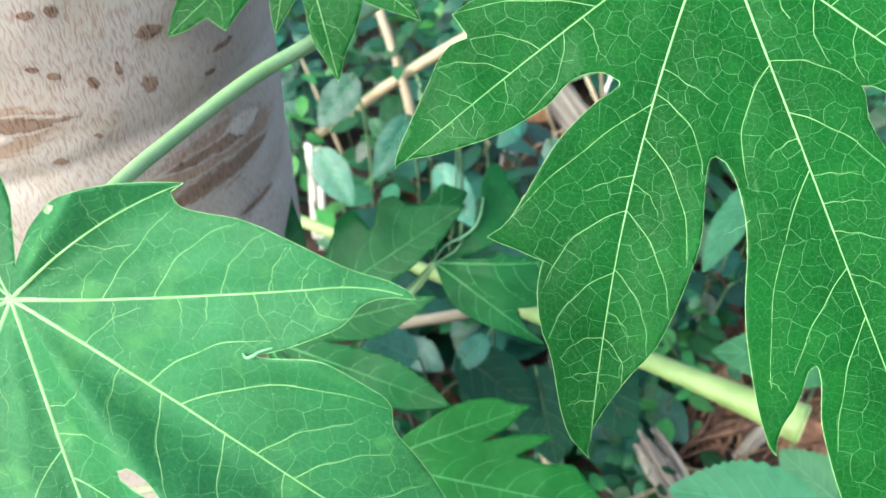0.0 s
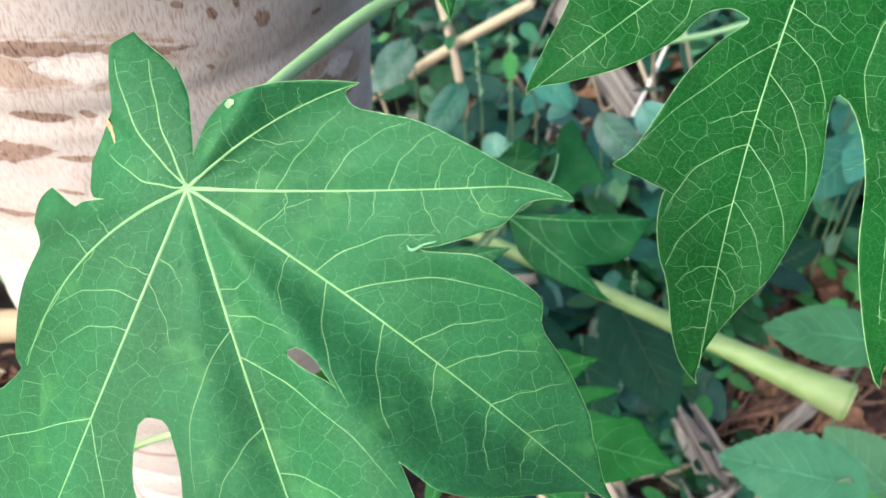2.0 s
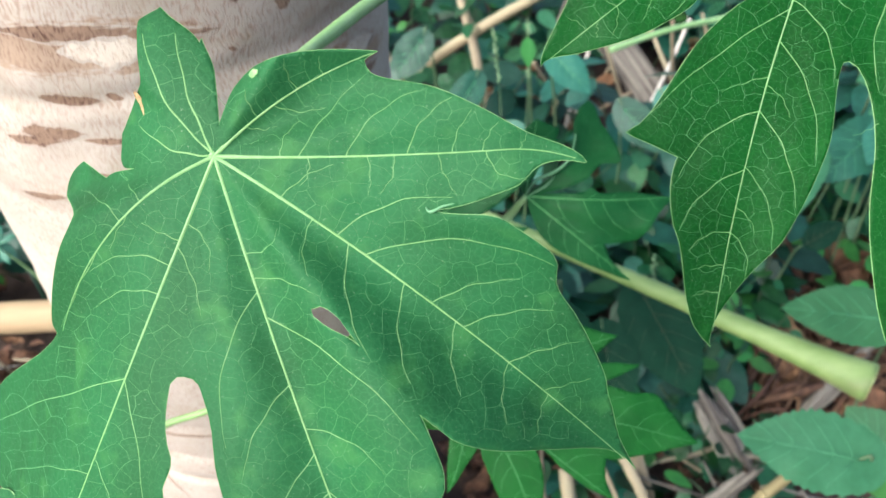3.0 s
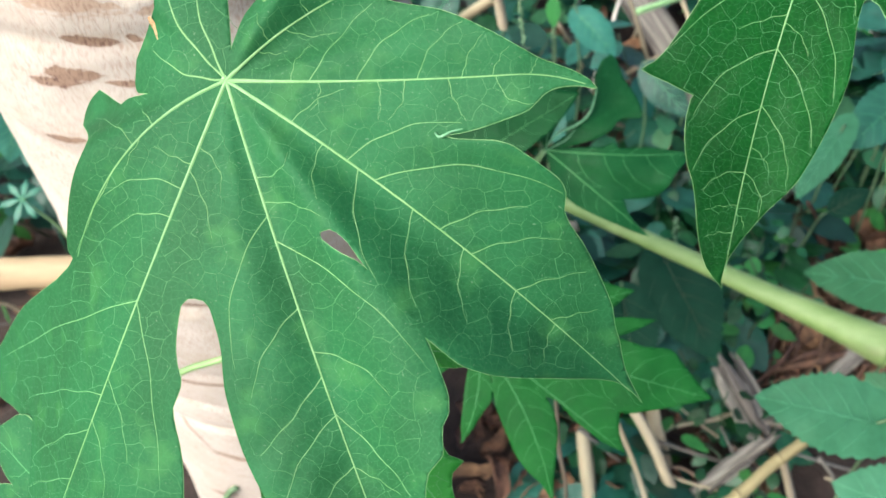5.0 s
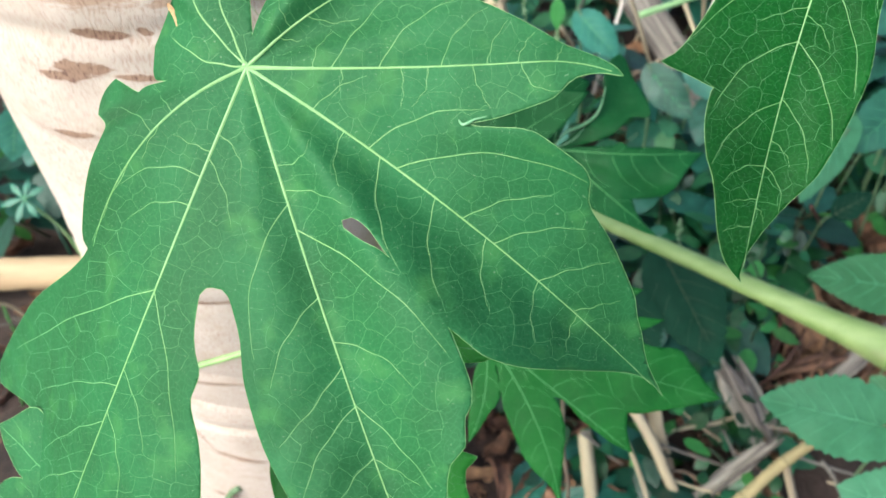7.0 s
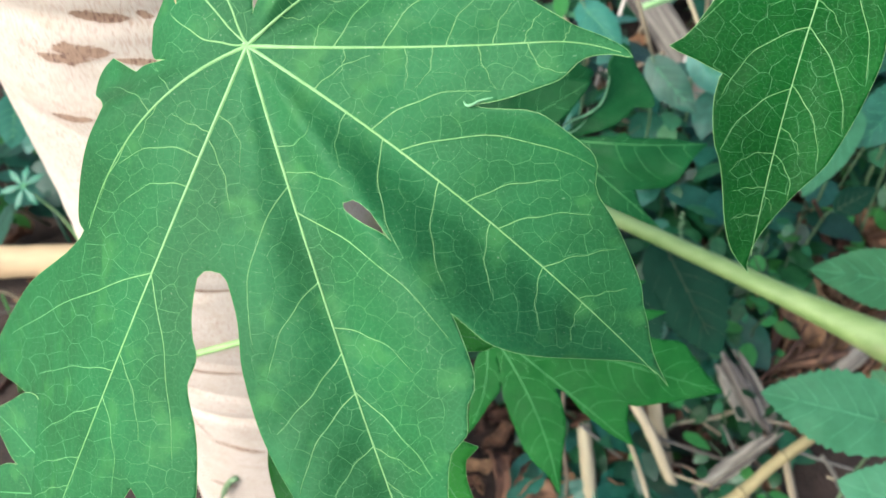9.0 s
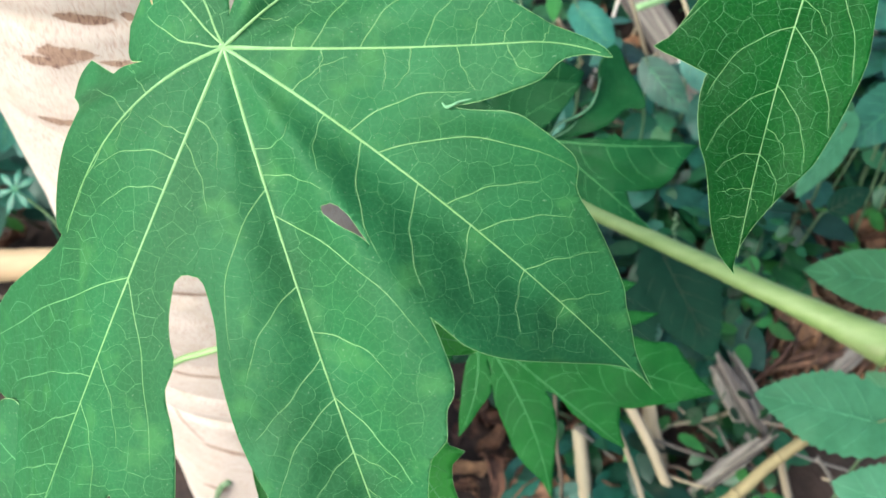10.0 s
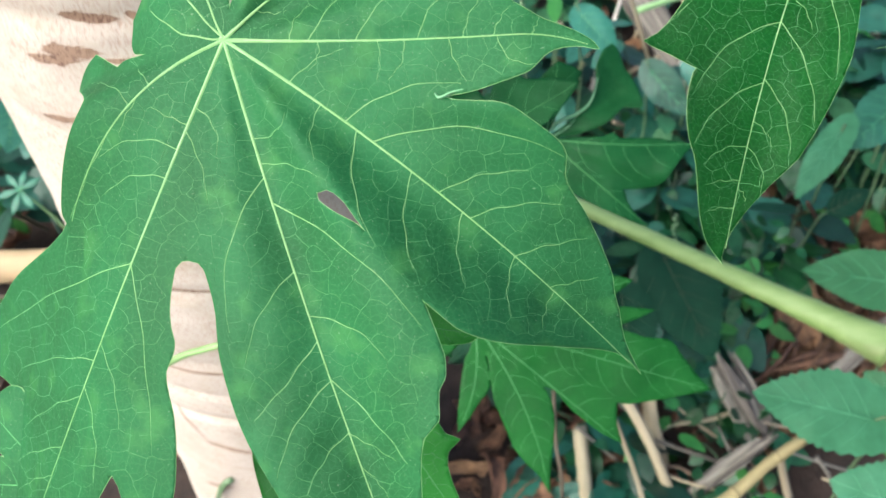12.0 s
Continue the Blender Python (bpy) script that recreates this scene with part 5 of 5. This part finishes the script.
# ---- dry stalks and wood ----
def stick(name, a, b, r0, r1, mat, label, category="stick", bend=0.0035, nodes=0, flat=1.0, rough=0.12, seed=0, group="dry stalks"):
    """A dry stalk from a to b with knots along it and broken ends."""
    rng = random.Random(seed)
    a, b = Vector(a), Vector(b)
    size = (b - a).length
    thing = empty(name, Matrix.Translation(a) @ (b - a).to_track_quat("Z", "Y").to_matrix().to_4x4(), label, category, group)
    sway = [rng.uniform(-1, 1) * bend for _ in range(4)]
    line = spline([(0, 0, 0), (sway[0], sway[1], size * 0.35), (sway[2], sway[3], size * 0.7), (0, 0, size)], 8)
    radii = lerp_radii(len(line), r0, r1)
    knots = [int((k + 0.6) / (nodes + 0.3) * (len(line) - 1)) for k in range(nodes)]
    for k in range(len(radii)):
        radii[k] *= 1 + 0.10 * noise.noise(Vector((k * 0.7, seed, 0)))
    bm = bmesh.new()
    rings = tube(bm, line, radii, 11, flat)
    bumps = [rng.uniform(1 - rough, 1 + rough * 0.6) for _ in range(11)]
    for p, ring in zip(line, rings):
        for v, f in zip(ring, bumps):
            v.co = p + (v.co - p) * (f + 0.5 * rough * noise.noise(v.co * 60 + Vector((seed, 0, 0))))
    for ring in (rings[0], rings[-1]):
        for v in ring:
            v.co += (line[1] - line[0]).normalized() * rng.uniform(-1, 1) * r0 * 0.7
    part("shaft", bm, mat, thing, smooth=rough < 0.2)
    for k in knots:
        bm = bmesh.new()
        way = (line[min(k + 1, len(line) - 1)] - line[k - 1]).normalized()
        tube(bm, [line[k] - way * r0 * 0.5, line[k], line[k] + way * r0 * 0.5], [radii[k] * 1.0, radii[k] * 1.14, radii[k] * 1.0], 12, flat)
        part("knot", bm, mat, thing)
    return thing


def split_wood(a, b, wide, seed):
    """A weathered piece of wood that has split into splinters along its grain."""
    rng = random.Random(seed)
    a, b = Vector(a), Vector(b)
    size = (b - a).length
    thing = empty("split_wood", Matrix.Translation(a) @ (b - a).to_track_quat("Z", "Y").to_matrix().to_4x4(), GREYW, "wood", "split wood")
    for k in range(7):
        x, y = (k / 6 - 0.5) * 0.9 * wide, rng.uniform(-0.4, 0.4) * wide
        r = wide * rng.uniform(0.18, 0.5)
        z0, z1 = rng.uniform(0, 0.22) * size, size * rng.uniform(0.86, 1.05)
        line = spline([(x, y, z0), (x + rng.uniform(-1, 1) * 0.12 * wide, y, z0 * 0.6 + z1 * 0.4), (x * 1.1, y + rng.uniform(-1, 1) * 0.2 * wide, z1)], 5)
        bm = bmesh.new()
        rings = tube(bm, line, lerp_radii(len(line), r * 0.25, r * 0.8, r, r * 0.9, r * 0.4), 6, 0.7)
        for ring in rings:
            for v in ring:
                v.co += Vector((noise.noise(v.co * 90), noise.noise(v.co * 90 + Vector((5, seed, 0))), 0)) * r * 0.5
        part("splinter", bm, GREY_STICK, thing, smooth=False)
    return thing


STRAW = "straw-coloured dry stalk lying among weeds"
GREYW = "weathered grey split wood on the soil"
stick("dry_stalk", (0.05, 1.20, 0.30), (-0.263, 1.264, 0.02), 0.008, 0.010, DRY_STICK, STRAW, seed=1)
stick("dry_stalk", (-0.10, 1.28, 0.29), (0.0, 1.10, 0.0), 0.007, 0.009, DRY_STICK, STRAW, seed=2)
stick("bleached_stalk", (-0.190, 1.037, 0.22), (-0.204, 1.072, 0.0), 0.0065, 0.007, BLEACHED, "bleached white dry stalk standing in weeds", flat=0.6, seed=3, bend=0.002)
stick("bleached_stalk", (-0.176, 1.028, 0.22), (-0.190, 1.044, 0.0), 0.0055, 0.006, BLEACHED, "bleached white dry stalk standing in weeds", flat=0.6, seed=4, bend=0.002)
stick("bleached_stalk", (0.100, 1.186, 0.13), (0.125, 1.218, 0.02), 0.008, 0.009, BLEACHED, "short bleached white stalk stub", flat=0.7, seed=5, bend=0.001)
stick("dry_stalk", (0.115, 0.563, 0.13), (0.205, 0.452, 0.02), 0.0065, 0.007, DRY_STICK, STRAW, seed=6)
stick("dry_stalk", (0.150, 0.566, 0.11), (0.180, 0.528, 0.02), 0.009, 0.008, DRY_STICK, "broad dry straw-brown leaf strip", flat=0.3, seed=7)
stick("dry_stalk", (0.085, 0.447, 0.27), (0.175, 0.424, 0.0), 0.0026, 0.0032, DRY_STICK, "thin pale cream stalk among dry straw", seed=8)
stick("dry_stalk", (0.074, 0.541, 0.07), (0.092, 0.445, 0.02), 0.0085, 0.009, DRY_STICK, STRAW, seed=9, bend=0.003)
stick("dry_twig", (0.069, 0.534, 0.085), (0.126, 0.530, 0.02), 0.0022, 0.0015, GREY_STICK, "thin grey dry twig", seed=10)
stick("dry_stalk", (0.252, 0.412, 0.303), (0.165, 0.352, 0.262), 0.0052, 0.0060, OLIVE_STICK, "yellowish dry stalk caught between weeds", nodes=2, seed=11)
split_wood((0.300, 0.544, 0.10), (0.175, 0.458, 0.03), 0.014, 12)
split_wood((0.224, 0.634, 0.12), (0.296, 0.568, 0.03), 0.018, 13)
split_wood((0.250, 0.640, 0.11), (0.315, 0.585, 0.03), 0.010, 14)
stick("dry_stalk", (0.288, 0.499, 0.12), (0.331, 0.470, 0.01), 0.0045, 0.005, DRY_STICK, STRAW, seed=15)
stick("dry_twig", (0.290, 0.485, 0.15), (0.41, 0.512, 0.06), 0.0018, 0.0012, GREY_STICK, "thin brown dry twig", seed=16)
stick("dry_twig", (0.315, 0.479, 0.155), (0.375, 0.482, 0.05), 0.0022, 0.0016, GREY_STICK, "thin grey dry twig", seed=17)
split_wood((0.475, 0.732, 0.09), (0.378, 0.655, 0.02), 0.017, 18)
stick("fallen_trunk", (-0.94, 0.727, 0.03), (-0.36, 0.802, 0.03), 0.025, 0.024, DEAD_STEM, "thick straw-yellow dead stem lying on soil", nodes=2, seed=19, bend=0.004)
stick("dead_sheath", (0.110, 1.395, 0.17), (0.310, 1.120, 0.02), 0.030, 0.034, GREY_STICK, "broad grey-brown dead leaf sheath", flat=0.25, rough=0.3, seed=20)
stick("dry_twig", (0.225, 1.310, 0.17), (0.300, 1.180, 0.06), 0.004, 0.004, DRY_STICK, "pale thin stalk on a dead sheath", seed=21)
stick("dry_stalk", (-0.145, 0.665, 0.25), (0.05, 0.705, 0.25), 0.0075, 0.0065, DRY_STICK, "brown dry stalk under the green leaves", seed=22)
stick("green_stalk", (0.12, 0.99, 0.345), (0.35, 1.10, 0.35), 0.0044, 0.0034, STALK, "pale green fresh stem across the weeds", seed=23)
withered = stick("withered_stalk", (0.008, 0.262, 0.598), (0.060, 0.484, 0.0), 0.0012, 0.0022, DRY_STICK, "thin dry stalk with a yellow withered tip", seed=26, bend=0.002)
bm = bmesh.new()
tube(bm, [Vector((0, 0, z)) for z in (-0.006, -0.002, 0.006, 0.014)], [0.0005, 0.0022, 0.0026, 0.0014], 9, 0.7)
part("tip", bm, YELLOWED, withered, "yellow withered tip")
stick("dry_stalk", (0.095, 0.668, 0.11), (0.148, 0.604, 0.02), 0.006, 0.0065, DRY_STICK, STRAW, seed=24)
stick("dry_twig", (0.340, 0.800, 0.21), (0.412, 0.858, 0.06), 0.0028, 0.0022, DEAD_LEAF, "thin red-brown twig over dead leaves", seed=25)


# ---- dead leaves ----
def dead_leaf_mesh(seed):
    rng = random.Random(seed)
    bm = bmesh.new()
    n, half = 12, 5
    length, wide = rng.uniform(0.07, 0.12), rng.uniform(0.03, 0.055)
    roll, bend = rng.uniform(0.8, 2.4), rng.uniform(-1.4, 1.4)
    rows = []
    for i in range(n + 1):
        s = i / n
        w = wide * 0.5 * math.sin(math.pi * min(1, max(0.02, s) ** 0.8)) ** 0.7 * (1 + 0.22 * noise.noise(Vector((s * 8, seed, 1))))
        row = []
        for k in range(-half, half + 1):
            f = k / half
            a = f * roll * (0.6 + 0.6 * s)
            r = w / max(roll, 0.3)
            x, z = r * math.sin(a) * 1.2, r * (1 - math.cos(a))
            y = s * length
            z += 0.022 * bend * math.sin(math.pi * s) + 0.009 * noise.noise(Vector((f * 2.5, s * 5, seed * 1.7)))
            x += 0.010 * noise.noise(Vector((s * 3, seed, 4))) + 0.004 * noise.noise(Vector((f * 4, s * 9, seed)))
            row.append(bm.verts.new((x, y - length / 2, z)))
        rows.append(row)
    for p, q in zip(rows, rows[1:]):
        for k in range(2 * half):
            bm.faces.new((p[k], p[k + 1], q[k + 1], q[k]))
    me = bpy.data.meshes.new("dead_leaf")
    bm.to_mesh(me)
    bm.free()
    me.polygons.foreach_set("use_smooth", [True] * len(me.polygons))
    me.materials.append(DEAD_LEAF)
    return me


DEAD = [dead_leaf_mesh(s) for s in range(9)]
rng = random.Random(77)


def litter(count, xr, yr, zr, size):
    for _ in range(count):
        ob = new("dead_leaf", rng.choice(DEAD))
        k = rng.uniform(*size)
        ob.matrix_world = pose(rng.uniform(*xr), rng.uniform(*yr), rng.uniform(*zr), rng.uniform(-35, 35), rng.uniform(-40, 40), rng.uniform(0, 360)) @ Matrix.Diagonal((k, k, k, 1))
        tagged(ob, "curled rust-brown dead leaf on the soil", "dead leaf", "leaf litter")


litter(46, (0.33, 0.62), (0.74, 1.02), (0.0, 0.05), (0.8, 1.4))
litter(26, (0.30, 0.55), (0.60, 0.80), (0.0, 0.03), (0.7, 1.2))
litter(34, (-0.05, 0.36), (0.44, 0.72), (0.0, 0.015), (0.5, 1.0))
litter(24, (-0.2, 0.3), (0.72, 1.1), (0.0, 0.03), (0.6, 1.1))
litter(70, (-0.06, 0.24), (0.40, 0.62), (0.0, 0.02), (0.18, 0.5))
litter(60, (-0.1, 0.55), (1.0, 1.5), (0.0, 0.06), (0.6, 1.3))
litter(40, (-0.08, 0.14), (0.42, 0.60), (0.0, 0.03), (0.4, 0.8))
litter(20, (-0.95, -0.40), (0.55, 0.95), (0.0, 0.02), (0.6, 1.1))

# stringy brown leaf fibres heaped beside the litter
for k in range(110):
    a = Vector((rng.uniform(0.27, 0.47), rng.uniform(0.64, 0.80), rng.uniform(0.0, 0.03)))
    turn, far = rng.gauss(0.7, 0.5), rng.uniform(0.06, 0.15)
    w = Vector((math.cos(turn) * far, math.sin(turn) * far, rng.uniform(0.0, 0.03)))
    bm = bmesh.new()
    line = spline([Vector((0, 0, 0)), w * 0.5 + Vector((rng.uniform(-0.015, 0.015), rng.uniform(-0.015, 0.015), rng.uniform(0.01, 0.05))), w], 7)
    thick = rng.choice((0.0010, 0.0016, 0.0024, 0.0040))
    tube(bm, line, lerp_radii(len(line), thick, thick * 1.3, thick * 0.5), 6, 0.35)
    ob = mesh_ob("dry_fibre", bm, FIBRE)
    ob.location = a
    tagged(ob, "stringy brown strip of dead leaf", "dry fibre", "leaf fibres")


# ---- flower spikes, seedling, small pale bits ----
def spike(top, foot, beads, seed):
    rng = random.Random(seed)
    thing = empty("flower_spike", pose(foot[0], foot[1], 0), "thin weed stem with a pale green flower spike", "plant", "flower spikes")
    o = Vector((foot[0], foot[1], 0))
    line = spline([(0, 0, -0.01), (Vector(top) - o) * 0.6 + Vector((0.01, 0.01, 0)), Vector(top) - o], 8)
    bm = bmesh.new()
    tube(bm, line, lerp_radii(len(line), 0.0016, 0.0007), 6)
    part("stem", bm, STEM_PALE, thing)
    bm = bmesh.new()
    for k in range(beads):
        p = line[-1].lerp(line[-5], k / beads) + Vector((rng.uniform(-1, 1), rng.uniform(-1, 1), 0)) * 0.0022
        bmesh.ops.create_icosphere(bm, subdivisions=1, radius=rng.uniform(0.0010, 0.0018), matrix=Matrix.Translation(p))
    part("spike", bm, SPIKE, thing, "pale green beaded flower spike")


SPIKE = plain_mat("flower_spike_pale", (0.20, 0.35, 0.16), (0.32, 0.46, 0.25), 300, 0.6, 0.4, 0.001)
spike((-0.028, 0.870, 0.455), (-0.02, 0.93), 34, 1)
spike((0.010, 0.860, 0.470), (0.0, 0.93), 30, 2)
spike((0.140, 0.610, 0.375), (0.15, 0.66), 16, 3)
broad_leaf((0.010, 0.860, 0.452), (0.012, 0.842, 0.425), 0.018, 0, (0.02, 0.92), TENDER, "small fresh yellow-green leaf on a pale stem", 91, vein=False, heart=0.1, teeth=4)

seedling = empty("papaya_seedling", pose(-0.56, 0.70, 0), "young papaya seedling with small pale star-shaped leaf", "plant")
palmate("leaf", seedling, pose(-0.006, -0.055, 0.315, VIEW - 10), [Lobe(a, r, [(0.3, 2.6), (0.6, 4.2), (0.85, 2)], [(0.3, 2.6), (0.6, 4.2), (0.85, 2)], drop=-3) for a, r in ((35, 26), (85, 24), (140, 26), (200, 30), (258, 30), (310, 27))],
        BLUISH, VEIN_FAINT, "pale star-shaped seedling leaf", (60, 20, 900), size=3.0, rib=0.4, seed=61, rim=False)
stalk_between("stem", [(-0.566, 0.645, 0.315), (-0.558, 0.68, 0.20), (-0.56, 0.70, -0.01)], [0.001, 0.002, 0.003], STALK, seedling, origin=(-0.56, 0.70, 0))

# small litter and grass blades on the soil on the other side of the trunk
litter(60, (-0.85, -0.36), (0.50, 0.86), (0.0, 0.02), (0.2, 0.55))
for k in range(26):
    x, y = rng.uniform(-0.80, -0.40), rng.uniform(0.55, 0.80)
    a, h = rng.uniform(0, 6.28), rng.uniform(0.05, 0.12)
    bm = bmesh.new()
    tip = Vector((math.cos(a), math.sin(a), 0)) * h * 0.7
    line = spline([(0, 0, -0.005), tip * 0.35 + Vector((0, 0, h * 0.7)), tip + Vector((0, 0, h * 0.8))], 6)
    tube(bm, line, lerp_radii(len(line), 0.0022, 0.0026, 0.0004), 5, 0.25)
    ob = mesh_ob("grass_blade", bm, (TENDER, DRY_STICK, SHRUB[0])[k % 3])
    ob.location = (x, y, 0)
    tagged(ob, ("fresh green", "dry straw-coloured", "blue-green")[k % 3] + " grass blade on dark soil", "grass", "grass blades")

# dry twigs and straw on the soil on the other side of the trunk
for k in range(16):
    x, y = rng.uniform(-0.72, -0.44), rng.uniform(0.56, 0.72)
    a = rng.uniform(0, math.pi)
    d = Vector((math.cos(a), math.sin(a), rng.uniform(-0.1, 0.25))) * rng.uniform(0.03, 0.07)
    z = rng.uniform(0.012, 0.03)
    stick("dry_twig", Vector((x, y, z)) - d * 0.5 + Vector((0, 0, 0.01)), Vector((x, y, z)) + d * 0.5, 0.0022, 0.0016, (DRY_STICK, GREY_STICK)[k % 2], "short dry twig on dark soil", seed=200 + k, bend=0.002, group="twigs")

for k in range(12):
    x, y = rng.uniform(0.16, 0.42), rng.uniform(0.45, 0.64)
    a, half = rng.gauss(2.3, 0.6), rng.uniform(0.03, 0.08)
    d = Vector((math.cos(a) * half, math.sin(a) * half, rng.uniform(-0.02, 0.02)))
    m = Vector((x, y, rng.uniform(0.03, 0.06)))
    stick("dry_straw", m - d, m + d, rng.uniform(0.0012, 0.0036), 0.0014, (DRY_STICK, GREY_STICK, DRY_STICK)[k % 3], "thin dry straw on brown litter", seed=400 + k, bend=0.004, group="straws")

# thin dry straws standing and leaning among the weeds
for k in range(26):
    x, y = rng.uniform(-0.15, 0.65), rng.uniform(0.98, 1.45)
    h = rng.uniform(0.12, 0.30)
    stick("dry_straw", (x + rng.uniform(-0.12, 0.12), y + rng.uniform(-0.1, 0.1), h), (x, y, 0.0), 0.0030, 0.0036, (DRY_STICK, DRY_STICK, BLEACHED, GREY_STICK)[k % 4], "thin dry straw leaning among weeds", seed=300 + k, bend=0.004, group="straws")
